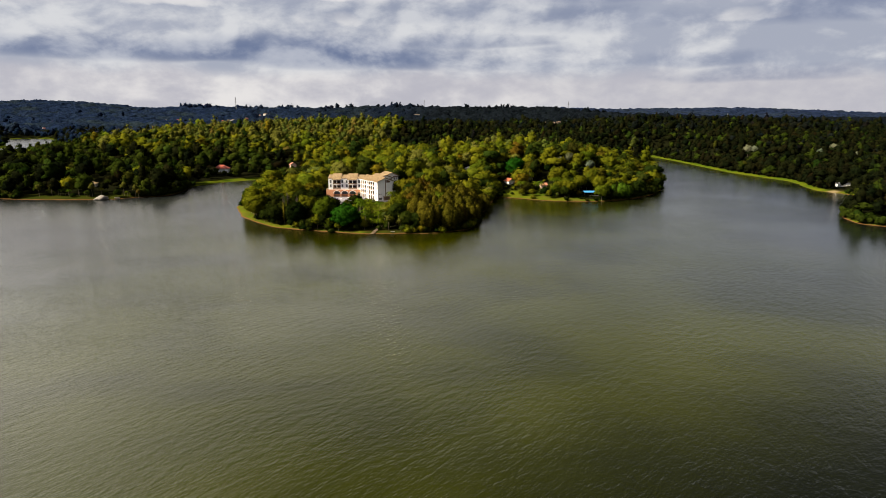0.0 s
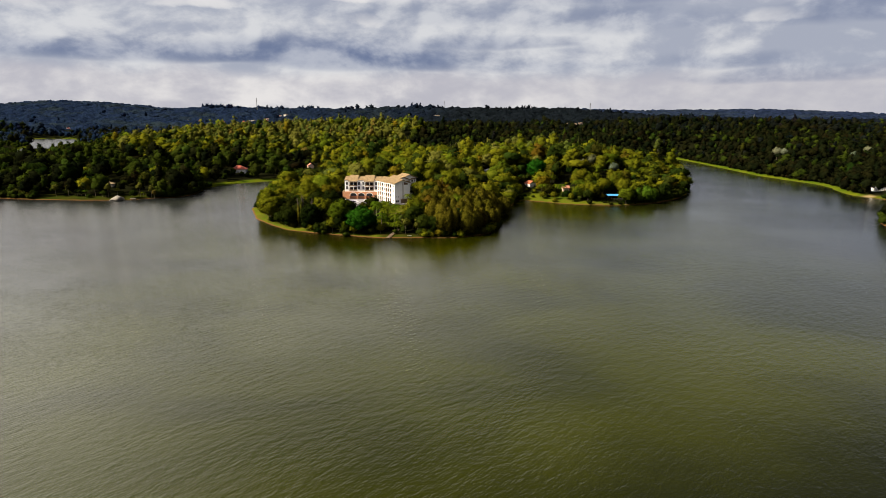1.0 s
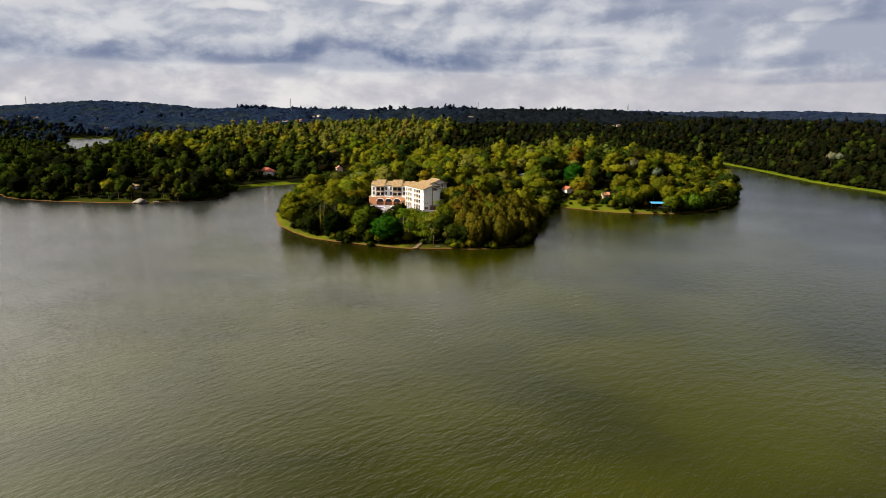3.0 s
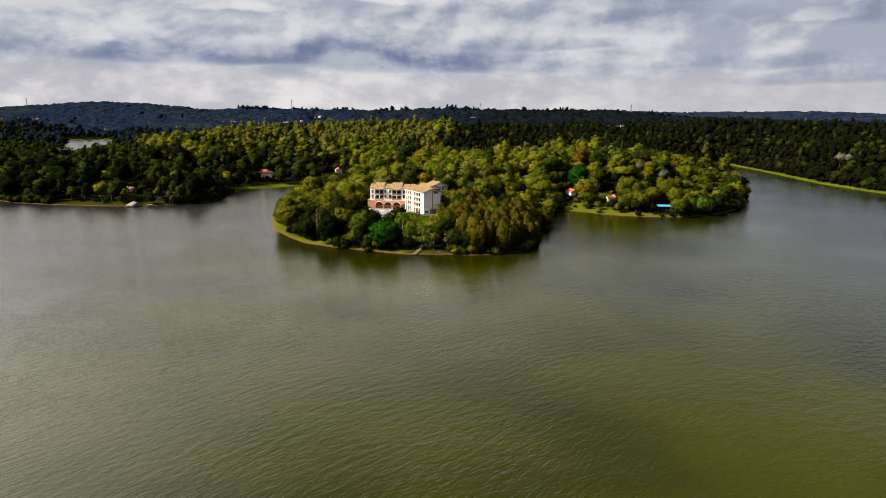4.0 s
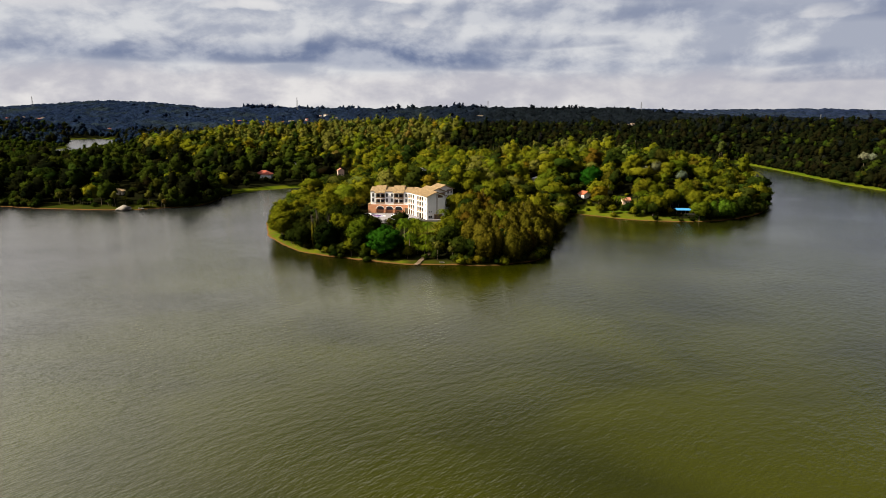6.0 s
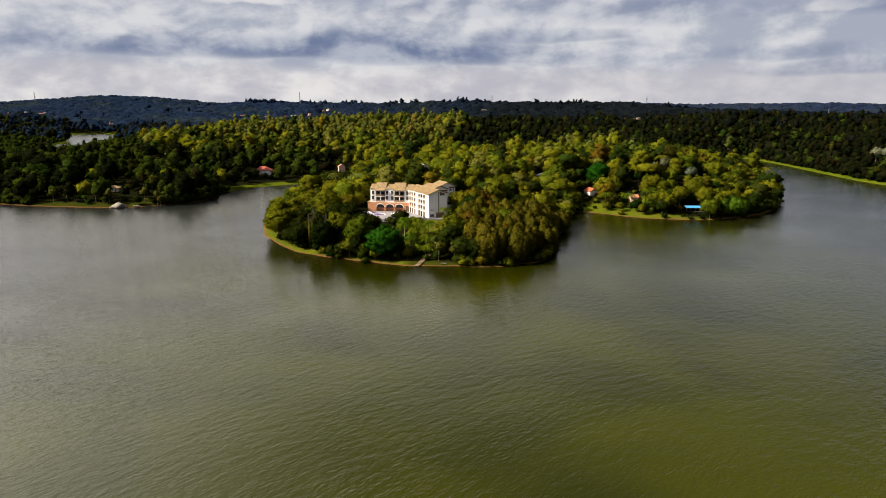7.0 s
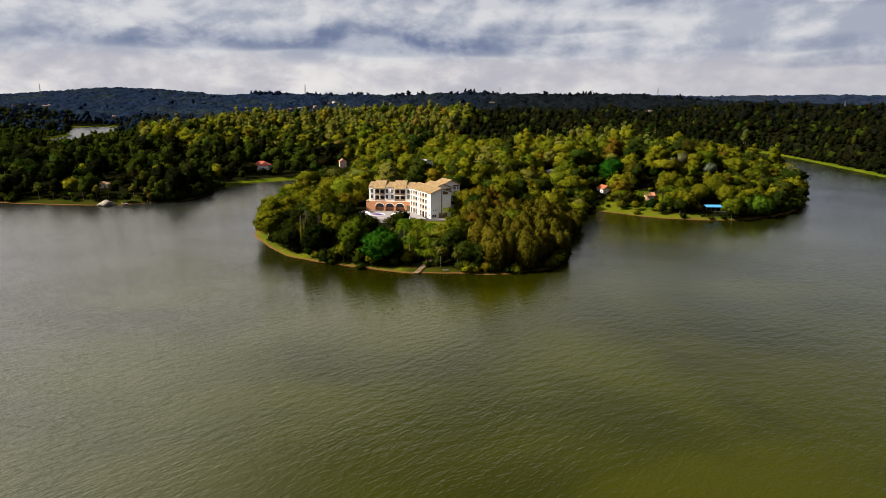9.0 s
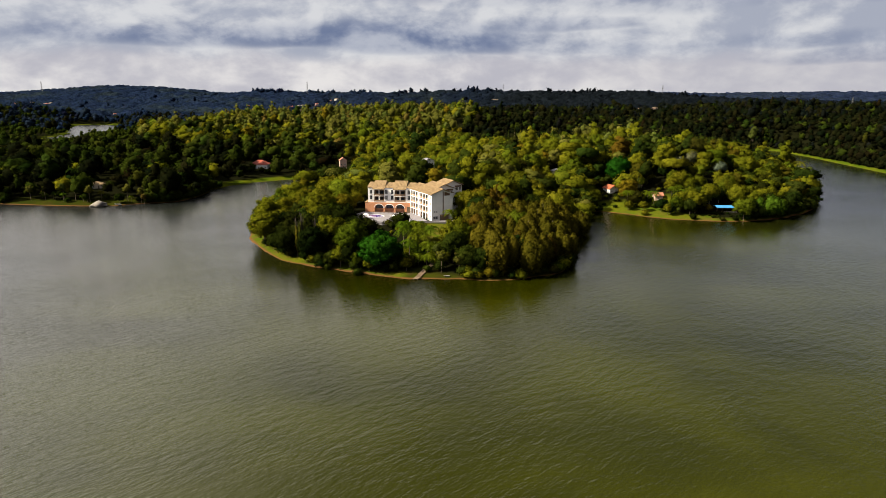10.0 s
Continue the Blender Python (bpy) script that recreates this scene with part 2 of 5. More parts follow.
M_ground, M_water = make_ground(), make_water()
M_leaf = foliage("broad_leaves", col(0.056, 0.064, 0.0040), col(0.112, 0.110, 0.0065), col(0.108, 0.086, 0.007))
# dark trees; on the western bank cloud shade is put into them too
M_dark = foliage("dark_leaves", col(0.0076, 0.0145, 0.0026), col(0.030, 0.040, 0.005), col(0.034, 0.036, 0.006))
# cloud shade over bank, shore and upland woods, put into the leaf colour
M_clouded = foliage("cloud_shaded_leaves", col(0.0028, 0.0045, 0.0021), col(0.0092, 0.0102, 0.0034), col(0.0130, 0.0098, 0.0034))
# darker copy of the dark leaves, with the front trees' shade painted in
M_shady = foliage("shade_tinted_leaves", col(0.0050, 0.0085, 0.0018), col(0.0170, 0.0220, 0.0032), col(0.0200, 0.0200, 0.0036))
# far leaves: blue haze and cloud shade are put into the base colour
M_far = foliage("hazy_hill_leaves", col(0.0046, 0.0086, 0.0275), col(0.0140, 0.0235, 0.056), col(0.0230, 0.0310, 0.0270), 0.009, 0.14, 4.0, (col(0.0030, 0.0044, 0.0070), col(0.0092, 0.0118, 0.0170)))
M_distant = foliage("hazy_distant_leaves", col(0.0085, 0.0135, 0.036), col(0.0170, 0.0250, 0.060), col(0.024, 0.032, 0.045), 0.004, 0.05, 8.0)
# eastern low woods, their leaf colour darkened for cloud shade
M_plain = foliage("cloud_shaded_lowland_leaves", col(0.0024, 0.0035, 0.0040), col(0.0080, 0.0098, 0.0090), col(0.0130, 0.0128, 0.0080), 0.009, 0.14, 4.0)
M_feather = foliage("feathery_leaves", col(0.036, 0.034, 0.0035), col(0.074, 0.060, 0.006), col(0.062, 0.050, 0.006))
M_bright = foliage("bright_leaves", col(0.011, 0.050, 0.004), col(0.020, 0.068, 0.005), col(0.026, 0.072, 0.005))
M_bamboo = foliage("bamboo_leaves", col(0.034, 0.058, 0.004), col(0.058, 0.082, 0.006), col(0.052, 0.070, 0.005))
M_palm = foliage("palm_leaves", col(0.046, 0.072, 0.004), col(0.086, 0.102, 0.006), col(0.078, 0.086, 0.005))
M_euc = foliage("pale_leaves", col(0.068, 0.070, 0.012), col(0.105, 0.098, 0.020), col(0.094, 0.092, 0.017))
M_bark = plain("bark", col(0.07, 0.05, 0.035), col(0.16, 0.125, 0.09), 2.0, 0.9, 0.6)
M_dead = plain("dead_bark", col(0.018, 0.012, 0.008), col(0.04, 0.028, 0.018), 2.0, 0.9, 0.6)
M_white = plain("white_render", col(0.76, 0.745, 0.74), col(0.86, 0.84, 0.82), 0.35, 0.8)
M_brick = plain("terracotta_cladding", col(0.43, 0.175, 0.085), col(0.55, 0.265, 0.14), 1.2, 0.8)
M_roof = plain("ochre_tiles", col(0.105, 0.064, 0.026), col(0.245, 0.165, 0.080), 0.8, 0.85, 0.5)
M_red = plain("red_tiles", col(0.19, 0.022, 0.009), col(0.27, 0.045, 0.018), 0.8, 0.8, 0.4)
M_glass = plain("window_glass", col(0.015, 0.018, 0.024), col(0.03, 0.034, 0.04), 0.5, 0.08, 0.0)
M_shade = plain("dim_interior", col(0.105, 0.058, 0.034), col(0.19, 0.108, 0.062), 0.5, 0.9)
M_pave = plain("pale_paving", col(0.12, 0.111, 0.126), col(0.17, 0.158, 0.176), 0.4, 0.85)
M_wood = plain("weathered_wood", col(0.075, 0.048, 0.029), col(0.14, 0.092, 0.055), 3.0, 0.85)
M_pool = plain("pool_water", col(0.055, 0.036, 0.17), col(0.10, 0.065, 0.26), 0.3, 0.1, 0.05)
M_steel = plain("grey_steel", col(0.12, 0.125, 0.13), col(0.2, 0.205, 0.21), 1.0, 0.6, 0.1, Metallic=0.6)
M_orange = plain("orange_tiles", col(0.17, 0.036, 0.010), col(0.25, 0.062, 0.019), 0.8, 0.8, 0.4)
M_rose = plain("faded_terracotta_tiles", col(0.20, 0.072, 0.042), col(0.29, 0.115, 0.068), 0.8, 0.8, 0.4)
M_rail = plain("tan_timber", col(0.21, 0.135, 0.085), col(0.32, 0.22, 0.145), 3.0, 0.85)
M_cream = plain("cream_render", col(0.55, 0.46, 0.34), col(0.66, 0.57, 0.44), 0.5, 0.8)
M_worn = plain("weathered_render", col(0.24, 0.23, 0.23), col(0.36, 0.34, 0.33), 0.5, 0.85)
M_pink = plain("pink_render", col(0.55, 0.36, 0.30), col(0.66, 0.46, 0.38), 0.5, 0.8)
M_blue = plain("blue_canvas", col(0.024, 0.16, 0.38), col(0.045, 0.22, 0.47), 0.8, 0.6)
M_stone = plain("pale_stone", col(0.10, 0.088, 0.078), col(0.19, 0.165, 0.145), 1.0, 0.85, 0.6, 0.1)

# ---- terrain ----
LEFT_BANK = [(-3500, 900), (-1300, 640), (-600, 585), (-470, 545), (-408, 521), (-379, 498), (-351, 487), (-306, 483), (-262, 485),
             (-243, 497), (-226, 505), (-221, 520), (-222, 545), (-227, 567), (-216, 594), (-195, 620), (-165, 633), (-148, 622)]
FRONT = [(-140, 590), (-146, 540), (-150, 490), (-148, 455), (-141, 430), (-127, 401), (-113, 383), (-98, 369), (-77, 359), (-51, 352),
         (-28, 351), (-8, 353), (9, 360), (19, 371), (24, 395), (27, 421), (38, 470), (45, 506)]
LOBE = [(61, 503), (76, 493), (90, 488), (110, 485), (139, 492), (161, 508), (183, 534), (207, 582), (222, 640), (238, 720), (268, 840),
        (296, 940), (316, 985)]
RIGHT_BANK = [(327, 962), (333, 890), (334, 810), (338, 715), (355, 640), (346, 596), (339, 561), (350, 535), (346, 505), (318, 468),
              (284, 436), (266, 400), (277, 380), (330, 362), (600, 330), (1500, 250), (3500, 200)]


def rounded(pts, steps=3):
    """A smooth line through the given places."""
    out, n = [], len(pts)
    for i in range(n - 1):
        p = [np.array(pts[min(max(i + k, 0), n - 1)], float) for k in (-1, 0, 1, 2)]
        for s in np.arange(steps) / steps:
            out.append(0.5 * (2 * p[1] + (p[2] - p[0]) * s + (2 * p[0] - 5 * p[1] + 4 * p[2] - p[3]) * s * s + (3 * p[1] - p[0] - 3 * p[2] + p[3]) * s ** 3))
    return [tuple(q) for q in out] + [pts[-1]]


LAKE = np.array(rounded(LEFT_BANK + FRONT + LOBE + RIGHT_BANK) + [(3500, -2500), (-3500, -2500)], float)
POND = np.array([(-640, 862), (-596, 880), (-600, 930), (-655, 1010), (-688, 1100), (-700, 1200), (-772, 1290), (-866, 1436), (-925, 1470), (-962, 1425), (-880, 1290), (-775, 1150), (-738, 1050), (-690, 940)], float)


def inside_distance(poly, x, y):
    """Metres to a polygon's rim, positive within it."""
    d2, inside = np.full(x.shape, 1e18), np.zeros(x.shape, bool)
    for (ax, ay), (bx, by) in zip(poly, np.roll(poly, -1, 0)):
        ex, ey = bx - ax, by - ay
        s = np.clip(((x - ax) * ex + (y - ay) * ey) / (ex * ex + ey * ey), 0, 1)
        d2 = np.minimum(d2, (x - ax - s * ex) ** 2 + (y - ay - s * ey) ** 2)
        if ay != by:
            inside ^= ((ay > y) != (by > y)) & (x < ex * (y - ay) / ey + ax)
    return np.sqrt(d2) * np.where(inside, 1, -1)


def wave_noise(x, y, size, seed):
    """Soft bumps from a few crossed waves."""
    r = np.random.RandomState(seed)
    out = 0
    for k in range(7):
        a, f, p = r.uniform(0, 6.28), r.uniform(0.6, 1.7) / size, r.uniform(0, 6.28)
        out = out + np.sin((x * math.cos(a) + y * math.sin(a)) * f * 6.28 + p)
    return out / 4.0


def smooth(v, a, b):
    s = np.clip((v - a) / (b - a), 0, 1)
    return s * s * (3 - 2 * s)


# hills: x, y, half-widths, height
HILLS = [(-60, 470, 70, 60, 2.5), (20, 570, 60, 90, 9), (135, 600, 60, 70, 11), (-190, 1090, 150, 130, 11), (-20, 1130, 170, 120, 7),
         (-420, 1000, 160, 110, 3), (230, 1150, 200, 150, 5), (520, 900, 130, 260, 8), (700, 1500, 300, 200, 20), (300, 1700, 220, 160, 26),
         (-1480, 2500, 280, 260, 45), (-2000, 2500, 300, 260, 18), (-800, 2050, 300, 170, 34), (-150, 2100, 260, 160, 36), (370, 2150, 220, 160, 33), (1900, 3900, 500, 300, 30), (700, 4300, 400, 300, 22), (1500, 4200, 1100, 300, 17)]


def terrain(x, y):
    x, y = np.asarray(x, float), np.asarray(y, float)
    shore = -inside_distance(LAKE, x, y) + 1.1 * wave_noise(x, y, 22, 3)
    pond = -inside_distance(POND, x, y)
    land = np.minimum(shore, pond + 4)
    z = np.where(land < 0, np.maximum(-3.0, land * 0.3), 0.25 * np.clip(land, 0, 4) + 0.105 * np.clip(land - 4, 0, 75))
    inland = smooth(land, 8, 70)
    hill = 10 * smooth(y, 620, 1000) + 15 * smooth(y, 1500, 2700) + 3.0 * wave_noise(x, y, 260, 5) * smooth(y, 500, 1000) + 3.0 * wave_noise(x, y, 700, 8) * smooth(y, 1200, 2200)
    for hx, hy, sx, sy, h in HILLS:
        hill = hill + h * np.exp(-0.5 * (((x - hx) / sx) ** 2 + ((y - hy) / sy) ** 2))
    z = z + hill * inland
    # low flat land round the far pond
    z = np.where(land > 0, z * (1 - 0.72 * smooth(-x, 420, 560) * (1 - smooth(y, 1250, 1700))), z)
    # a wooded knoll beside the pond
    z = z + 27 * inland * np.exp(-0.5 * (((x + 955) / 72) ** 2 + ((y - 1335) / 85) ** 2))
    # the terrace of the hotel is level
    flat = smooth(np.maximum(np.abs(x + 55) - 29, np.abs(y - 436) - 22), 9, 0)
    z = z * (1 - flat) + 9.0 * flat
    return z, land


def graded(stops):
    """Grid lines: from each stop to the next in steps of the given width."""
    out = []
    for (a, step), (b, _) in zip(stops, stops[1:]):
        out += list(np.linspace(a, b, max(1, round((b - a) / step)), endpoint=False))
    return np.array(out + [stops[-1][0]])


def grid_mesh(name, xs, ys, z, mat, **attrs):
    nx, ny = len(xs), len(ys)
    gx, gy = np.meshgrid(xs, ys)
    co = np.stack([gx, gy, z], -1).reshape(-1, 3)
    i = np.arange(nx * ny).reshape(ny, nx)
    quads = np.stack([i[:-1, :-1], i[:-1, 1:], i[1:, 1:], i[1:, :-1]], -1).reshape(-1, 4)
    return mesh_of(name, co, quads, mat, True, **attrs)


def mesh_of(name, co, faces, mat, smooth_faces=False, normals=None, **attrs):
    me = bpy.data.meshes.new(name)
    n, k = faces.shape
    me.vertices.add(len(co))
    me.vertices.foreach_set("co", np.ascontiguousarray(co, np.float32).ravel())
    me.loops.add(n * k)
    me.loops.foreach_set("vertex_index", np.ascontiguousarray(faces, np.int32).ravel())
    me.polygons.add(n)
    me.polygons.foreach_set("loop_start", np.arange(0, n * k, k, dtype=np.int32))
    if smooth_faces or normals is not None:
        me.polygons.foreach_set("use_smooth", np.ones(n, bool))
    me.update(calc_edges=True)
    for key, v in attrs.items():
        me.attributes.new(key, "FLOAT", "POINT").data.foreach_set("value", np.ascontiguousarray(v, np.float32).ravel())
    if normals is not None:
        me.attributes.new("custom_normal", "FLOAT_VECTOR", "POINT").data.foreach_set("vector", np.ascontiguousarray(normals, np.float32).ravel())
    me.materials.append(mat)
    return me


XS = graded([(-4800, 300), (-1800, 60), (-1020, 15), (-430, 4.5), (430, 14), (900, 60), (1800, 300), (4800, 0)])
YS = graded([(-2400, 300), (-300, 60), (300, 4.5), (700, 10), (1100, 15), (1490, 42), (2600, 80), (4900, 0)])
GX, GY = np.meshgrid(XS, YS)
GZ, GLAND = terrain(GX, GY)
WX = graded([(-4800, 400), (-1000, 16), (420, 40), (900, 400), (4800, 0)])
WY = graded([(-2400, 300), (-60, 40), (260, 14), (660, 40), (1600, 0)])
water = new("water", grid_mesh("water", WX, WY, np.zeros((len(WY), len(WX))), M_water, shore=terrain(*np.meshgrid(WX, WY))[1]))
tagged(water, "calm murky green lake water with small ripples", "water", kind="structure")


def sampled(field, x, y):
    """A grid field read off between its lines."""
    x, y = np.asarray(x, float), np.asarray(y, float)
    i = np.clip(np.searchsorted(XS, x) - 1, 0, len(XS) - 2)
    j = np.clip(np.searchsorted(YS, y) - 1, 0, len(YS) - 2)
    u, v = (x - XS[i]) / (XS[i + 1] - XS[i]), (y - YS[j]) / (YS[j + 1] - YS[j])
    return (field[j, i] * (1 - u) + field[j, i + 1] * u) * (1 - v) + (field[j + 1, i] * (1 - u) + field[j + 1, i + 1] * u) * v


def ground_z(x, y):
    return float(sampled(GZ, x, y))


# ---- trees ----
def ico(level):
    bm = bmesh.new()
    bmesh.ops.create_icosphere(bm, subdivisions=level, radius=1)
    co = np.array([v.co[:] for v in bm.verts])
    tri = np.array([[v.index for v in f.verts] for f in bm.faces])
    bm.free()
    return co, tri


ICO1, ICO2 = ico(1), ico(2)
OCTA = (np.array([(1, 0, 0), (0, 1, 0), (-1, 0, 0), (0, -1, 0), (0, 0, 1), (0, 0, -1)], float), np.array([(0, 1, 4), (1, 2, 4), (2, 3, 4), (3, 0, 4), (1, 0, 5), (2, 1, 5), (3, 2, 5), (0, 3, 5)]))


def unit(v):
    return v / (np.linalg.norm(v, axis=-1, keepdims=True) + 1e-9)


def joined(pieces):
    """One set of arrays from several (points, triangles) or (points, triangles, normals)."""
    n, tri = 0, []
    for p in pieces:
        tri.append(p[1] + n)
        n += len(p[0])
    return tuple([np.concatenate([p[0] for p in pieces]), np.concatenate(tri)] + [np.concatenate([p[k] for p in pieces]) for k in range(2, len(pieces[0]))])


def cards(rng, centre, normal, size, slim=0.6, droop=0.0, half=False, rough=0.28):
    """Diamond-shaped tufts of leaves at the given places; they shade with the crown's roundness."""
    n = len(centre)
    nrm = unit(normal + rng.normal(0, 0.5, (n, 3)))
    a = unit(np.cross(nrm, rng.normal(0, 1, (n, 3))))
    b = np.cross(nrm, a)
    s = (size * rng.uniform(0.6, 1.35, (n, 1)))
    low = np.array([0, 0, -droop])
    co = np.stack([centre - a * s, centre - b * s * slim - nrm * s * 0.2, centre + a * s + low, centre + b * s * slim - nrm * s * 0.2], 1)
    soft = unit(normal + rng.normal(0, rough, (n, 3)))
    if half:
        k = np.arange(n)[:, None] * 3
        return co[:, :3].reshape(-1, 3), k + [0, 1, 2], np.repeat(soft, 3, 0)
    k = np.arange(n)[:, None] * 4
    return co.reshape(-1, 3), np.concatenate([k + [0, 1, 3], k + [1, 2, 3]]), np.repeat(soft, 4, 0)


def crown(seed, radius, height, base, lobes, leaves, size, core=ICO2, flat=1.0, fill=0.82, half=False, loose=0.12, bud=None):
    """A domed crown of leafy billows round a solid heart: radius, top and foot in metres."""
    rng, bud = np.random.RandomState(seed), bud or core
    mid, deep = (height + base) / 2, (height - base) / 2
    whole = np.array([radius, radius, deep])
    heart = core[0] * (1 + rng.uniform(-0.1, 0.1, (len(core[0]), 1)))
    parts, per = [(heart * whole * 0.66 + [0, 0, mid], core[1], unit(core[0]))], max(1, leaves // lobes)
    r = radius * min(0.66, 1.6 / math.sqrt(lobes))
    spin = rng.uniform(0, 6.28)
    for k in range(lobes):
        h = 0.98 - 1.42 * (k + 0.5) / lobes
        a = spin + k * 2.39996 + rng.uniform(-0.35, 0.35)
        flatr = math.sqrt(max(0.0, 1 - h * h))
        v = np.array([math.cos(a) * flatr, math.sin(a) * flatr, h])
        rk = r * rng.uniform(0.55, 1.25)
        c = v * (whole - rk * np.array([0.9, 0.9, 0.75 * flat])).clip(0) * rng.uniform(1 - 2 * loose, 1 + loose) + [0, 0, mid]
        shape = np.array([rk, rk, rk * 0.8 * flat])
        bump = bud[0] * (1 + rng.uniform(-0.14, 0.14, (len(bud[0]), 1)))
        parts.append((bump * shape * fill + c, bud[1], unit(bud[0] * 0.5 + v * 0.62)))
        d = unit(rng.normal(0, 1, (per, 3)) + v * 0.9)
        at = d * shape * rng.uniform(0.86, 1.22, (per, 1)) + c
        parts.append(cards(rng, at, unit(d * 0.42 + v * 0.66), size, half=half, rough=0.34))
    return joined(parts)


def feather_crown(seed, radius, height, plumes, leaves, size):
    """Upright plumes of fine drooping twigs."""
    rng = np.random.RandomState(seed)
    parts = []
    for k in range(plumes):
        a, r = rng.uniform(0, 6.28), radius * math.sqrt(rng.uniform(0, 1)) * 0.75
        top = height * rng.uniform(0.78, 1.0) * (1 - 0.38 * (r / radius) ** 2)
        foot, wide = height * rng.uniform(0.03, 0.2), radius * rng.uniform(0.42, 0.58)
        c = np.array([r * math.cos(a), r * math.sin(a), 0])
        h = rng.uniform(0, 1, leaves // plumes)
        ang = rng.uniform(0, 6.28, len(h))
        rad = wide * np.sin(np.clip(h * 0.92 + 0.08, 0, 1) * math.pi) ** 0.6 * rng.uniform(0.75, 1.12, len(h))
        d = unit(np.stack([np.cos(ang), np.sin(ang), 1.5 * h - 0.45], 1))
        at = c + np.stack([np.cos(ang) * rad, np.sin(ang) * rad, foot + h * (top - foot)], 1)
        parts.append(cards(rng, at, d, size, 0.38, size * 0.5))
        half = (top - foot) / 2
        core = ICO2[0] * (1 + rng.uniform(-0.2, 0.1, (42, 1))) * [wide * 0.78, wide * 0.78, half * 0.94] + c + [0, 0, foot + half]
        parts.append((core, ICO2[1], unit(ICO2[0])))
    return joined(parts)


def palm_crown(seed, height, fronds=17, reach=3.0):
    """Arching fronds with narrow leaflets on both sides."""
    rng = np.random.RandomState(seed)
    co, tri, nrm = [], [], []
    for k in range(fronds):
        a, lift = k * 2.4 + rng.uniform(-0.2, 0.2), rng.uniform(0.1, 1.2)
        s = np.linspace(0, 1, 9)
        r = reach * s * rng.uniform(0.85, 1.1)
        z = height + reach * (lift * s - (0.55 + 0.5 * lift) * s * s * 1.15)
        side = np.array([-math.sin(a), math.cos(a), 0])
        line = np.stack([r * math.cos(a), r * math.sin(a), z], 1)
        wide = 0.27 * reach * np.sin(np.clip(s * 0.85 + 0.15, 0, 1) * math.pi) ** 0.6
        for j in range(8):
            step = line[j + 1] - line[j]
            for sg in (-1, 1):
                n = len(co)
                co += [line[j], line[j] + step * 0.62, line[j] + step * 1.25 + side * sg * wide[j] + [0, 0, -0.4 * wide[j]]]
                nrm += [unit(np.array([math.cos(a) * 0.45, math.sin(a) * 0.45, 0.8]) + side * sg * 0.35)] * 3
                tri.append((n, n + 1, n + 2) if sg > 0 else (n + 1, n, n + 2))
    return np.array(co), np.array(tri), np.array(nrm)


def trunk(seed, height, radius, limbs=5, spread=2.2, sides=5, lean=0.05):
    """A tapered trunk that forks into limbs."""
    rng = np.random.RandomState(seed)
    parts = []

    def tube(path, r0, r1):
        co, n = [], len(path)
        for i, p in enumerate(path):
            r = r0 + (r1 - r0) * i / (n - 1)
            for k in range(sides):
                a = 6.2832 * k / sides
                co.append((p[0] + r * math.cos(a), p[1] + r * math.sin(a), p[2]))
        tri = []
        for i in range(n - 1):
            for k in range(sides):
                a, b = i * sides + k, i * sides + (k + 1) % sides
                tri += [(a, b, b + sides), (a, b + sides, a + sides)]
        parts.append((np.array(co), np.array(tri)))

    lx, ly = rng.normal(0, lean, 2)
    main = [(lx * h + 0.1 * math.sin(h), ly * h, h) for h in np.linspace(-0.6, height, 6)]
    tube([(p[0], p[1], p[2]) for p in main], radius, radius * 0.4)
    for k in range(limbs):
        a, h0 = rng.uniform(0, 6.28), height * rng.uniform(0.4, 0.75)
        out, rise = spread * rng.uniform(0.6, 1.0), height * rng.uniform(0.25, 0.45)
        path = [(lx * h0 + out * s * math.cos(a), ly * h0 + out * s * math.sin(a), h0 + rise * s ** 0.8) for s in (0, 0.35, 0.7, 1.0)]
        tube(path, radius * 0.45, radius * 0.12)
    return joined(parts)


def part(name, me, mat, parent, label=""):
    """Links a mesh, or a bmesh, as one object under a thing or under a part."""
    if isinstance(me, bmesh.types.BMesh):
        bm, me = me, bpy.data.meshes.new(name)
        bmesh.ops.recalc_face_normals(bm, faces=bm.faces)
        bm.to_mesh(me)
        bm.free()
    if mat is not None and not me.materials:
        me.materials.append(mat)
    ob = new(name, me)
    ob.parent = parent
    if label:
        tagged(ob, label)
    return ob


def tri_mesh(name, arrays, mat):
    co, tri = arrays[:2]
    return mesh_of(name, co, tri, mat, True, arrays[2] if len(arrays) > 2 else None, tint=np.zeros(len(co)))


def kind_of_tree(name, label, category, leafy, leaf_mat, stem, bark=M_bark, leaf_name="crown"):
    """The first tree of a kind, far below the others' place until it is put down."""
    t = new(name)
    part("trunk", tri_mesh("trunk", stem, bark), bark, t)
    part(leaf_name, tri_mesh(leaf_name, leafy, leaf_mat), leaf_mat, t)
    tagged(t, label, category)
    return t


def put(kind, x, y, size=1.0, turn=None, group="", z=None):
    """Plants a tree of a kind; the first one is the kind's own object."""
    turn = random.uniform(0, 360) if turn is None else turn
    z = ground_z(x, y) if z is None else z
    m = pose(x, y, z - 0.05, 0, 0, turn) @ Matrix.Diagonal((size, size, size * random.uniform(0.92, 1.08), 1))
    if kind.get("placed") is None:
        kind["placed"] = 1
        ob = kind
    else:
        ob = copy_thing(kind, pose(0, 0, 0))
    ob.matrix_basis = m
    if group:
        ob["group"] = group
    return ob


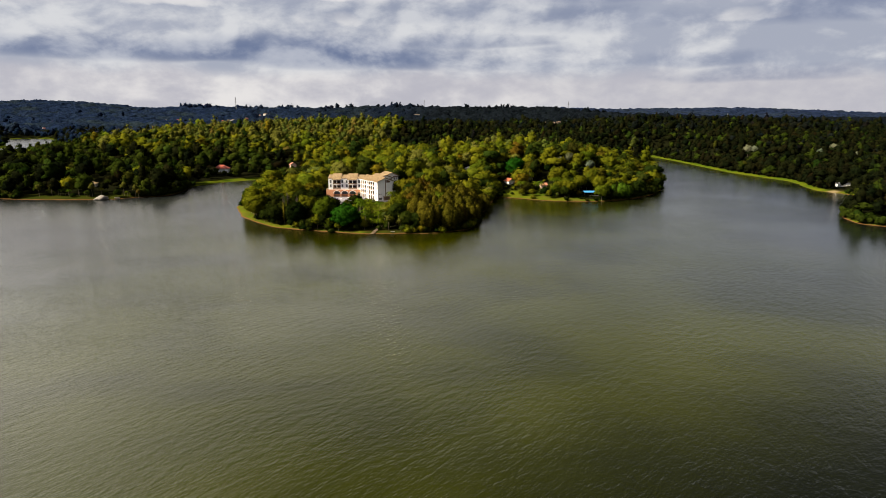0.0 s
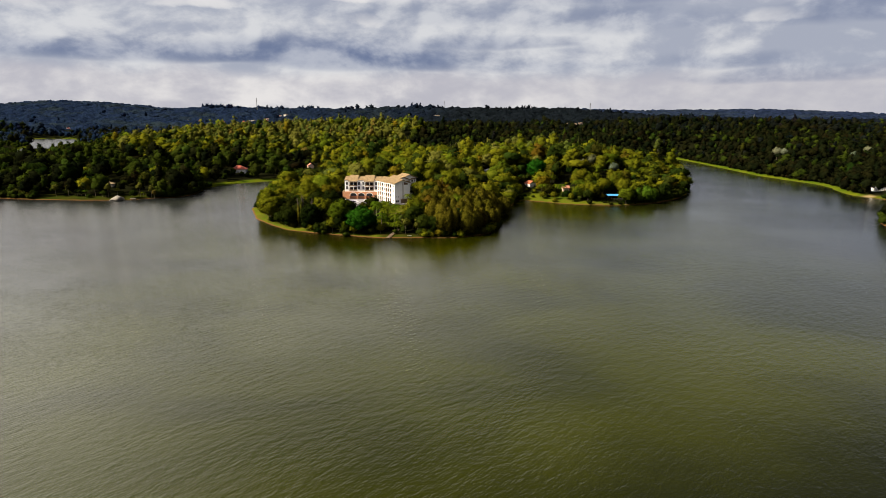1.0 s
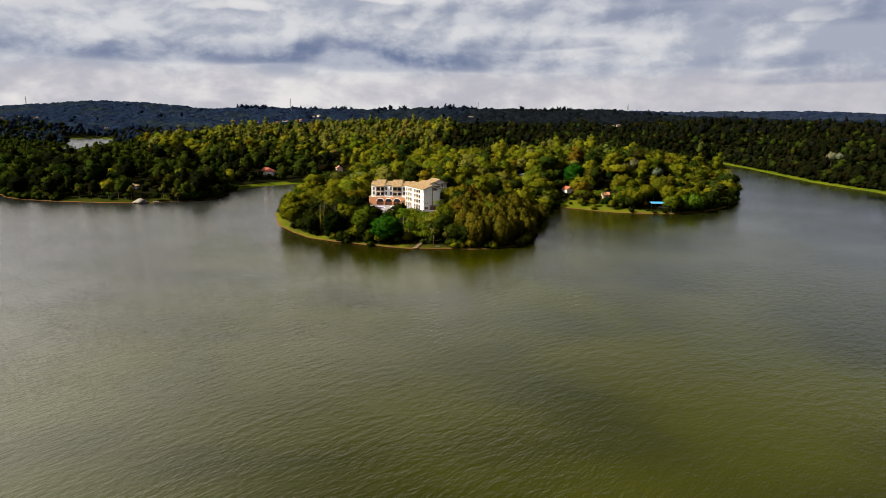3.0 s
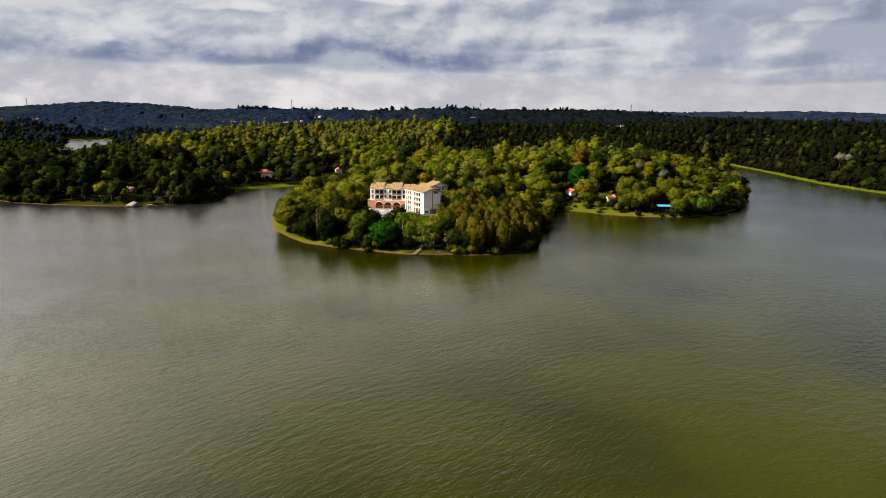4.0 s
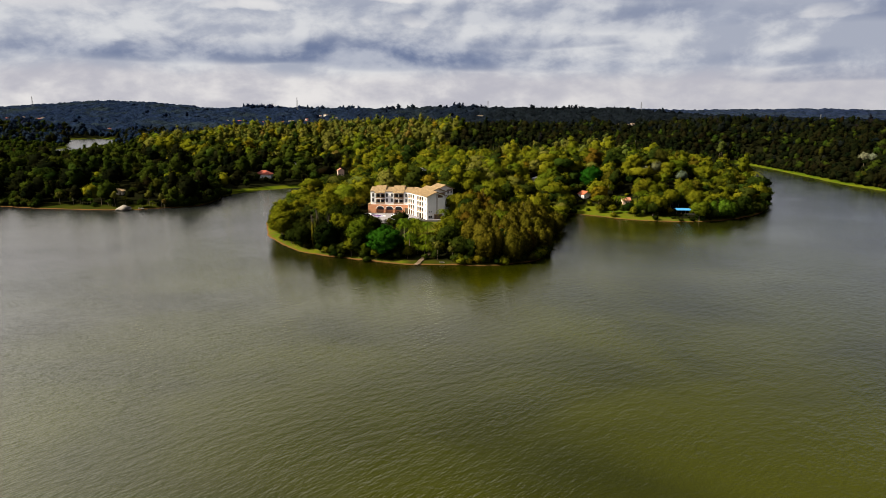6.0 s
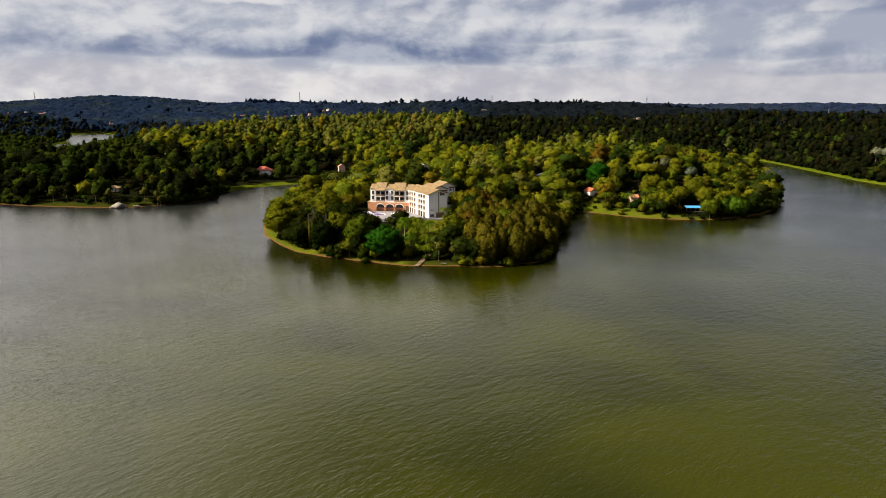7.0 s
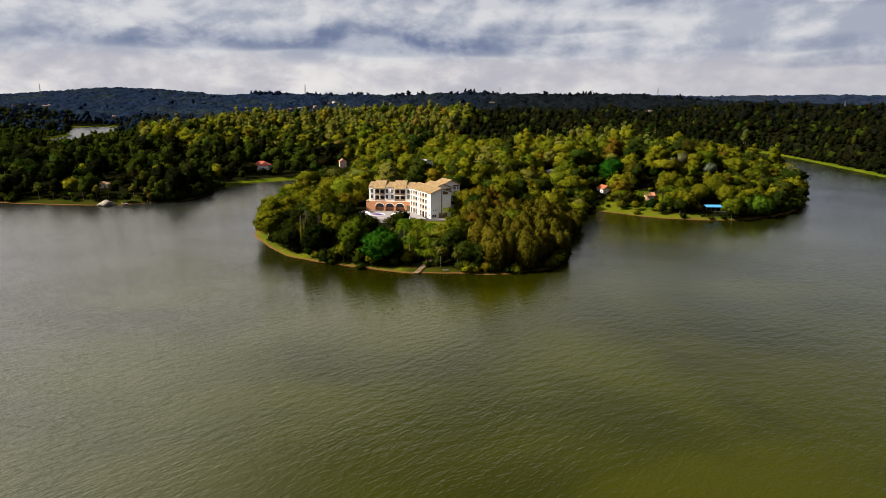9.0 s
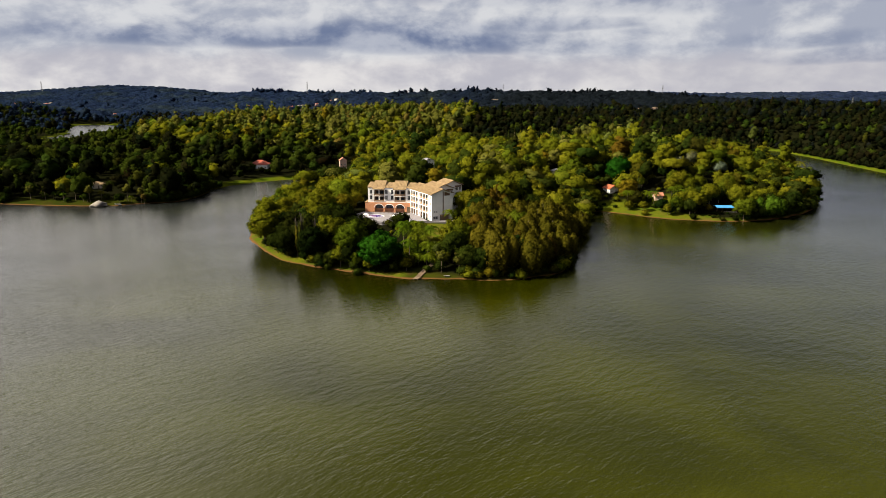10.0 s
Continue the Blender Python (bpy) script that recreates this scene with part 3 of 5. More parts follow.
BROAD = [kind_of_tree("broadleaf_tree", "broad olive-green tree with a rounded leafy crown", "tree",
         crown(20 + k, 6.4, 13.5 + k % 3, 1.6, 24 + 3 * (k % 3), 1900, 0.46, ICO1, half=True), M_leaf, trunk(40 + k, 9.0, 0.32, 5, 3.2)) for k in range(5)]
DARK = [kind_of_tree("shade_tree", "dark green tree with a dense low crown", "tree",
        crown(60 + k, 5.6, 11.0 + k, 0.2, 22, 1600, 0.46, ICO1, half=True), M_dark, trunk(70 + k, 7.0, 0.28)) for k in range(3)]
SHADY = [kind_of_tree("shade_tree", "tree with a dense low crown, shade painted into its dark leaves", "tree",
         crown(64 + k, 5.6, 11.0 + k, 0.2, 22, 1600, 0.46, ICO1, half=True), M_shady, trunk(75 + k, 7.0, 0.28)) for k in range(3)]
FEATHER = [kind_of_tree("casuarina_tree", "feathery olive-brown tree with upright plumes", "tree",
           feather_crown(80 + k, 6.2, 15.0 + k, 11, 2600, 0.6), M_feather, trunk(90 + k, 12.0, 0.3, 4, 1.8)) for k in range(3)]
PALM = [kind_of_tree("palm_tree", "palm tree with arching bright green fronds", "palm",
        palm_crown(100 + k, 7.5 - k, 26, 3.6), M_palm, trunk(104 + k, 7.5 - k, 0.17, 0), leaf_name="fronds") for k in range(2)]
PALE = [kind_of_tree("eucalyptus_tree", "tall pale eucalyptus with a bare trunk and thin crown", "tree",
        crown(110 + k, 3.8, 17.0, 6.0, 14, 800, 0.4, ICO1, fill=0.7, half=True, loose=0.25), M_euc, trunk(114 + k, 14.0, 0.22, 6, 2.0)) for k in range(2)]


BUSH = [kind_of_tree("bush", "low leafy bush at the edge of the trees", "bush",
        crown(130 + k, 2.4, 3.4, -0.4, 6, 260, 0.38, ICO1, half=True), (M_leaf, M_dark, M_shady)[k], trunk(134 + k, 1.6, 0.1, 3, 0.9, 4)) for k in range(3)]
BANANA = kind_of_tree("banana_plant", "clump of broad bright banana leaves", "plant", palm_crown(140, 2.6, 13, 2.6), M_palm, trunk(141, 2.6, 0.16, 0), leaf_name="leaves")
MANGO = kind_of_tree("mango_tree", "large bright green mango tree with a dense domed crown", "tree",
                     crown(150, 9.2, 16.0, -0.6, 40, 5200, 0.5, ICO1, flat=0.9, half=True), M_bright, trunk(151, 10.0, 0.5, 7, 5.0))
WHITE_BLOOM = kind_of_tree("flowering_tree", "tree with a crown of pale greyish-white blossom", "tree",
                           crown(160, 5.6, 13.5, 3.0, 16, 1300, 0.42, ICO1, half=True), foliage("pale_blossom", col(0.11, 0.11, 0.075), col(0.19, 0.18, 0.135), col(0.07, 0.078, 0.030)), trunk(161, 8.0, 0.3, 5, 3.0))

BAMBOO = kind_of_tree("bamboo_clump", "tall bright clump of arching bamboo", "bamboo", feather_crown(170, 6.5, 13.0, 9, 2200, 0.6), M_bamboo, trunk(171, 8.0, 0.12, 8, 3.0))
SPIRE = kind_of_tree("bare_conifer", "tall half-bare conifer with a thin dark stem", "tree",
                     feather_crown(180, 1.3, 19.0, 2, 90, 0.5), M_feather, trunk(181, 19.0, 0.26, 14, 1.3, lean=0.01), M_dead)


def cone_crown(seed, radius, height, leaves, size):
    """Tiers of drooping twigs that narrow to a tip."""
    rng = np.random.RandomState(seed)
    h = rng.uniform(0, 1, leaves) ** 1.35
    ang, rad = rng.uniform(0, 6.28, leaves), radius * (1 - h) * rng.uniform(0.75, 1.1, leaves) * (1 + 0.16 * np.sin(h * 40))
    at = np.stack([np.cos(ang) * rad, np.sin(ang) * rad, 1.5 + h * (height - 1.5)], 1)
    d = np.stack([np.cos(ang), np.sin(ang), 0.5 + 0 * ang], 1)
    a = np.arange(7) * 0.8976
    ring = np.stack([np.cos(a) * radius * 0.8, np.sin(a) * radius * 0.8, 0 * a + 1.6], 1)
    core = np.concatenate([ring, [[0, 0, height * 0.95]]])
    fan = np.array([(k, (k + 1) % 7, 7) for k in range(7)])
    out = np.concatenate([unit(ring - [0, 0, 1.0]), [[0, 0, 1.0]]])
    return joined([cards(rng, at, unit(d), size, 0.45, size * 0.4), (core, fan, out)])


CONE = kind_of_tree("conifer", "tall dark conifer with a narrow pointed crown", "tree", cone_crown(190, 3.4, 20.0, 900, 0.6), M_dark, trunk(191, 16.0, 0.28, 0))
FAR_SPOTS = [(-1436, 1966), (-1491, 1964), (-1462, 1975), (-615, 1165), (-570, 1110), (-953, 1554), (-767, 1808), (-727, 1795), (-745, 1802), (-654, 1782),
             (-521, 1937), (-536, 1930), (-67, 1932), (262, 1478), (248, 1486), (277, 1490), (149, 1923),
             (-1408, 1960), (-1450, 1990), (-1385, 1985), (-620, 1772), (-600, 1790), (-575, 1800), (-558, 1871), (-480, 1900), (60, 1900),
             (-1535, 1958), (-1560, 1972), (-1515, 1990), (-1480, 1940), (-1580, 1950), (-1422, 1935), (-590, 1815), (-545, 1822)]
# land that stays clear of trees: centre, half-widths, turn in degrees
CLEAR = [(-55, 438, 33, 20, 0), (-66, 417, 22, 15, 0), (-47, 382, 19, 33, 0), (-27, 405, 7, 14, 0), (-38, 362, 2.5, 14, -15)]


def sight(x, y, half, depth):
    """A gap in the trees on the lake side of a house, by which it is seen from the water."""
    d = Vector((x + 3, y - 70)).normalized()
    return (x - d.x * depth / 2, y - d.y * depth / 2, half, depth / 2 + 5, math.degrees(math.atan2(-d.x, d.y)))


CLEAR += [sight(59.5, 543, 7, 36), (52, 546, 7, 8, 0), sight(86, 526, 7, 34), (121, 502, 7.5, 10, 0), sight(121.5, 507, 7.5, 30), (76, 523, 7, 6, 0), sight(66, 553, 7, 14), sight(-227, 657, 9, 52), sight(-156, 671, 9, 110),
          sight(-210, 694, 4, 45), sight(-66, 574, 12, 84), sight(25, 558, 4, 40), (361, 556, 10, 15, -33), sight(-293, 528, 5, 30), sight(-426, 666, 7, 44), sight(-527, 774, 8, 60)]
CLEAR += [sight(x, y + 4, 9, 55) for x, y in FAR_SPOTS] + [sight(-570, 1112, 12, 140)]


def is_clear(x, y, margin=0.0):
    hit = np.zeros(np.shape(x), bool)
    for cx, cy, hx, hy, turn in CLEAR:
        c, s = math.cos(radians(turn)), math.sin(radians(turn))
        u, v = (x - cx) * c + (y - cy) * s, -(x - cx) * s + (y - cy) * c
        hit |= (np.abs(u) < hx + margin) & (np.abs(v) < hy + margin)
    return hit


LAWNS = [(-32, 403, 10, 13, 0), (70, 510, 22, 13, 0)]


def setback(x, y):
    """How far from the water the trees begin."""
    s = np.full(np.shape(x), 3.0)
    s = np.where((x > -30) & (x < 46) & (y < 520), 0.3, s)
    s = np.where((x > -160) & (x <= -30) & (y < 450), 3.2, s)
    s = np.where((x < -122) & (x > -160) & (y < 500), 6.0, s)
    s = np.where((x > -330) & (x < -238) & (y < 525), 9.0, s)
    s = np.where((x > 46) & (x < 135) & (y < 560), 7.0, s)
    s = np.where((x > 112) & (x < 260) & (y < 760), 0.4, s)
    s = np.where((x > 300) & (y > 560), 4.8, s)
    s = np.where((x < -160) & (y > 560), 6.0, s)
    return s


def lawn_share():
    """Grass along the shores and on the lawns, dead leaves with painted shade under the trees."""
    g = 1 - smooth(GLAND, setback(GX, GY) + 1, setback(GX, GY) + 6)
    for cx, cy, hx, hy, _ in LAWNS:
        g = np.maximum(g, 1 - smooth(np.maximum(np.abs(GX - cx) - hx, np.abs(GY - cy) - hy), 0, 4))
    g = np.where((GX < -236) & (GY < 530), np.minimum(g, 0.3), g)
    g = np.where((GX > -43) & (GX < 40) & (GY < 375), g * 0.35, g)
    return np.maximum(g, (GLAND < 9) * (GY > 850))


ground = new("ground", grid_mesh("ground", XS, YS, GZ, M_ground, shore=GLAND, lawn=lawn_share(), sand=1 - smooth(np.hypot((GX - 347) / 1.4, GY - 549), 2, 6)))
tagged(ground, "grassy lake shore and wooded hills with bare brown soil at the waterline", "ground", kind="structure")


def scatter(x0, x1, y0, y1, step, seed, keep=0.95):
    rng = np.random.RandomState(seed)
    gx, gy = np.meshgrid(np.arange(float(x0), x1, step), np.arange(float(y0), y1, step * 0.9))
    gx[::2] += step / 2
    x, y = (gx + rng.uniform(-0.44, 0.44, gx.shape) * step).ravel(), (gy + rng.uniform(-0.44, 0.44, gx.shape) * step).ravel()
    land = sampled(GLAND, x, y)
    ok = (land > setback(x, y)) & ~is_clear(x, y) & (rng.uniform(0, 1, x.shape) < keep)
    seen = (x > -60 - 0.95 * y - 30) & (x < 60 + 0.78 * y)
    return x[ok & seen], y[ok & seen]


def woods(name, label, x, y, kinds, mat, seed, lo, hi, squat=1.0):
    """One joined mesh of many small trees; kinds are (points, triangles)."""
    rng = np.random.RandomState(seed)
    z, pick = sampled(GZ, x, y), rng.randint(0, len(kinds), len(x))
    size, turn, tint = lo + (hi - lo) * rng.uniform(0, 1, len(x)) ** 1.6, rng.uniform(0, 6.28, len(x)), rng.uniform(0, 1, len(x))
    tall = size * squat * rng.uniform(0.85, 1.2, len(x))
    cos, tris, nrms, tints, n = [], [], [], [], 0
    for k, (co, tri, nrm) in enumerate(kinds):
        i = np.nonzero(pick == k)[0]
        if not len(i):
            continue
        c, s = np.cos(turn[i])[:, None], np.sin(turn[i])[:, None]
        px = (co[:, 0] * c - co[:, 1] * s) * size[i][:, None] + x[i][:, None]
        py = (co[:, 0] * s + co[:, 1] * c) * size[i][:, None] + y[i][:, None]
        pz = co[:, 2] * tall[i][:, None] + z[i][:, None]
        cos.append(np.stack([px, py, pz], -1).reshape(-1, 3))
        nrms.append(np.stack([nrm[:, 0] * c - nrm[:, 1] * s, nrm[:, 0] * s + nrm[:, 1] * c, nrm[:, 2] + 0 * c], -1).reshape(-1, 3))
        tris.append((tri[None] + (n + np.arange(len(i)) * len(co))[:, None, None]).reshape(-1, 3))
        tints.append(np.repeat(tint[i], len(co)))
        n += len(i) * len(co)
    me = mesh_of(name, np.concatenate(cos), np.concatenate(tris), mat, True, np.concatenate(nrms), tint=np.concatenate(tints))
    return tagged(new(name, me), label, "trees", kind="stuff")


def mixed_woods(name, label, x, y, kinds, shares, seed, lo, hi, squat=1.0):
    """Woods of several leaf colours, as one stuff object for each: shares are (part of the name, material, share)."""
    r = np.random.RandomState(seed + 500).uniform(0, 1, len(x))
    # kinds stand in loose groups
    r = np.clip(0.55 * r + 0.45 * (0.5 + 0.5 * wave_noise(x, y, 34, seed)), 0, 0.9999)
    rank = np.argsort(np.argsort(r)) / max(1, len(r))
    start = 0.0
    for k, (extra, mat, share) in enumerate(shares):
        pick = (rank >= start) & (rank < start + share)
        start += share
        woods(f"{extra}_{name}", f"{extra} {label}", x[pick], y[pick], kinds, mat, seed + k, lo, hi, squat)


def canopy(name, label, x0, x1, y0, y1, step, mat, seed, low, high):
    """A far wood as one rough roof of tree tops."""
    rng = np.random.RandomState(seed)
    xs, ys = np.arange(float(x0), x1, step), np.arange(float(y0), y1, step)
    gx, gy = np.meshgrid(xs, ys)
    gx = gx + rng.uniform(-0.42, 0.42, gx.shape) * step
    gy = gy + rng.uniform(-0.42, 0.42, gx.shape) * step
    land = sampled(GLAND, gx, gy)
    tall = low + (high - low) * rng.uniform(0, 1, gx.shape) ** 1.3 + 2.5 * wave_noise(gx, gy, step * 7, seed)
    open_land = (land < 6) | is_clear(gx, gy)
    co = np.stack([gx, gy, sampled(GZ, gx, gy) + np.where(open_land, -1.5, tall)], -1).reshape(-1, 3)
    i = np.arange(gx.size).reshape(gx.shape)
    a, b, c, d = i[:-1, :-1].ravel(), i[:-1, 1:].ravel(), i[1:, 1:].ravel(), i[1:, :-1].ravel()
    tri = np.concatenate([np.stack([a, b, c], 1), np.stack([a, c, d], 1)])
    o = open_land.ravel()
    tri = tri[~(o[tri].all(1))]
    mid = co[tri].mean(1)
    tri = tri[(mid[:, 0] > -120 - 0.95 * mid[:, 1]) & (mid[:, 0] < 100 + 0.78 * mid[:, 1])]
    me = mesh_of(name, co, tri, mat, False, tint=rng.uniform(0, 1, len(co)))
    return tagged(new(name, me), label, "trees", kind="stuff")


PALE_KINDS = [crown(260 + k, 5.4, 18.5 + 1.5 * k, 4.5, 9, 150, 0.85, ICO1, half=True, loose=0.3, fill=0.62) for k in range(3)]
FINE_KINDS = [crown(200 + k, 5.8, 12.0 + (k % 3) * 1.8, 0.6, 14, 250, 0.68, ICO1, half=True) for k in range(5)]
FINE_KINDS += [crown(206, 6.8, 13.0, 6.0, 12, 240, 0.6, ICO1, flat=0.7, half=True), crown(207, 3.8, 16.5, 3.0, 12, 220, 0.55, ICO1, half=True, loose=0.2), palm_crown(208, 12.5, 16, 4.2)]
NEAR_KINDS = [crown(210 + k, 5.8, 12.0 + (k % 3) * 1.8, 0.4, 9, 120, 0.85, ICO1, half=True) for k in range(5)]
NEAR_KINDS += [crown(216, 6.6, 13.5, 6.0, 9, 110, 0.7, ICO1, flat=0.7, half=True), crown(217, 3.9, 17.0, 3.0, 9, 110, 0.65, ICO1, half=True, loose=0.2), palm_crown(218, 12.5, 14, 4.2)]
MID_KINDS = [crown(220 + k, 6.4, 12.0 + k, 1.0, 7, 70, 1.05, ICO1, half=True, loose=0.24, bud=OCTA) for k in range(4)]
MID_KINDS += [crown(225, 7.2, 13.0, 5.5, 8, 72, 0.95, ICO1, flat=0.65, half=True, loose=0.2, bud=OCTA), crown(226, 4.2, 18.0, 3.0, 8, 72, 0.9, ICO1, half=True, loose=0.3, bud=OCTA)]
FAR_KINDS = [crown(240 + k, 7.0, 14.0 + k, 0.0, 5, 35, 1.4, ICO1, half=True, loose=0.24, bud=OCTA) for k in range(4)]
FAR_KINDS += [crown(245, 7.8, 14.0, 3.0, 6, 36, 1.25, ICO1, flat=0.65, half=True, loose=0.2, bud=OCTA), crown(246, 4.6, 19.0, 0.0, 6, 36, 1.15, ICO1, half=True, loose=0.3, bud=OCTA)]
SCRUB_KINDS = [crown(250 + k, 2.6, 3.6 + 0.5 * k, -0.6, 4, 44, 0.5, ICO1, half=True) for k in range(4)]



# ---- building parts ----
def box(bm, x0, x1, y0, y1, z0, z1):
    v = [bm.verts.new(p) for p in ((x0, y0, z0), (x1, y0, z0), (x1, y1, z0), (x0, y1, z0), (x0, y0, z1), (x1, y0, z1), (x1, y1, z1), (x0, y1, z1))]
    for f in ((0, 3, 2, 1), (4, 5, 6, 7), (0, 1, 5, 4), (1, 2, 6, 5), (2, 3, 7, 6), (3, 0, 4, 7)):
        bm.faces.new([v[i] for i in f])


def boxes(*rows):
    bm = bmesh.new()
    for r in rows:
        box(bm, *r)
    return bm


def prism(bm, outline, y0, y1):
    """An outline in x and z, drawn out along y."""
    a = [bm.verts.new((x, y0, z)) for x, z in outline]
    b = [bm.verts.new((x, y1, z)) for x, z in outline]
    bm.faces.new(a), bm.faces.new(b[::-1])
    for i in range(len(a)):
        j = (i + 1) % len(a)
        bm.faces.new((a[i], b[i], b[j], a[j]))
    return bm


def placed(ob, m):
    ob.matrix_basis = m
    return ob


SHARED = {}


def shared(name, build, mat):
    """One mesh for alike pieces."""
    if name not in SHARED:
        bm, me = build(), bpy.data.meshes.new(name)
        bmesh.ops.recalc_face_normals(bm, faces=bm.faces)
        bm.to_mesh(me)
        bm.free()
        me.materials.append(mat)
        SHARED[name] = me
    return SHARED[name]


def window(parent, m, wide=1.15, tall=1.9):
    """A window that stands a little proud of its wall, facing -y."""
    key = f"{wide:.2f} {tall:.2f}"
    h, v = wide / 2, tall / 2
    fr = shared("window " + key, lambda: boxes((-h, -h + 0.07, -0.07, 0.1, -v, v), (h - 0.07, h, -0.07, 0.1, -v, v), (-h, h, -0.07, 0.1, v - 0.07, v),
                (-h, h, -0.07, 0.1, -v, -v + 0.07), (-0.03, 0.03, -0.05, 0.1, -v, v), (-h - 0.1, h + 0.1, -0.16, 0.1, -v - 0.12, -v)), M_white)
    pa = shared("pane " + key, lambda: boxes((-h + 0.06, h - 0.06, -0.015, 0.05, -v + 0.06, v - 0.06)), M_glass)
    ob = placed(part("window", fr, None, parent), m)
    part("pane", pa, None, ob, "dark glass pane")
    return ob


def balcony(parent, m, wide, deep=1.9):
    key = f"{wide:.2f} {deep:.2f}"
    slab = shared("balcony " + key, lambda: boxes((0, wide, -0.25, deep, -0.14, 0.14)), M_white)
    n = max(3, int(wide / 0.55))
    rail = shared("railing " + key, lambda: boxes((0, wide, -0.24, -0.16, 0.95, 1.07), (0, wide, -0.22, -0.18, 0.16, 0.93),
                  *[(wide * (i + 0.5) / n - 0.05, wide * (i + 0.5) / n + 0.05, -0.23, -0.17, 0.14, 0.95) for i in range(n)]), M_rail)
    door = shared("glass_door " + key, lambda: boxes((wide * 0.16, wide * 0.46, deep - 0.06, deep - 0.01, 0.14, 2.25), (wide * 0.54, wide * 0.84, deep - 0.06, deep - 0.01, 0.14, 2.25)), M_glass)
    ob = placed(part("balcony", slab, None, parent), m)
    part("railing", rail, None, ob, "tan wooden railing")
    part("glass_door", door, None, ob, "dark sliding glass doors")
    return ob


def pitched(parent, m, wide, deep, rise, over=0.5, ridge=0.5, thick=0.25, label=""):
    """A tiled roof with a ridge along x; deep is along y, ridge its share of it. Eaves at z 0."""
    bm = bmesh.new()
    yr = deep * ridge
    out = [(-over, 0), (yr, rise), (deep + over, 0), (deep + over, thick), (yr, rise + thick), (-over, thick)]
    prism(bm, [(a, b) for a, b in out], -over * 0.6, wide + over * 0.6)
    # courses of tiles run down both slopes
    n = max(4, int(wide / 0.62))
    for i in range(n + 1):
        x = -over * 0.5 + (wide + over) * i / n
        for y0, z0, y1, z1 in ((-over, thick, yr, rise + thick), (yr, rise + thick, deep + over, thick)):
            q = [bm.verts.new(p) for p in ((y0, x - 0.1, z0), (y1, x - 0.1, z1), (y1, x + 0.1, z1), (y0, x + 0.1, z0), (y0, x, z0 + 0.09), (y1, x, z1 + 0.09))]
            for f in ((0, 1, 5, 4), (3, 4, 5, 2), (0, 4, 3), (1, 2, 5)):
                bm.faces.new([q[k] for k in f])
    # the outline was drawn in y and z: turn it so that the ridge runs along x
    for v in bm.verts:
        a, b, c = v.co
        v.co = (b, a, c)
    cap = bmesh.new()
    prism(cap, [(yr - 0.18, rise + thick - 0.05), (yr, rise + thick + 0.16), (yr + 0.18, rise + thick - 0.05)], -over * 0.6, wide + over * 0.6)
    for v in cap.verts:
        a, b, c = v.co
        v.co = (b, a, c)
    ob = placed(part("roof", bm, M_roof, parent, label), m)
    part("ridge_cap", cap, M_roof, ob)
    return ob


def arch_wall(x0, x1, z1, arches, y0, y1):
    """A wall with round-headed openings: (centre, half-width, springing height)."""
    bm = bmesh.new()
    edge = [(x0, 0.0)]
    for c, h, s in arches:
        edge.append((c - h, 0.0))
        edge += [(c - h * math.cos(a), s + h * 0.75 * math.sin(a)) for a in np.linspace(0, math.pi, 11)]
        edge.append((c + h, 0.0))
    edge.append((x1, 0.0))
    # strips from the lower edge up to the top keep every face convex
    for (ax, az), (bx, bz) in zip(edge, edge[1:]):
        if bx - ax > 1e-4:
            prism(bm, [(ax, az), (bx, bz), (bx, z1), (ax, z1)], y0, y1)
    bmesh.ops.remove_doubles(bm, verts=bm.verts, dist=1e-4)
    return bm


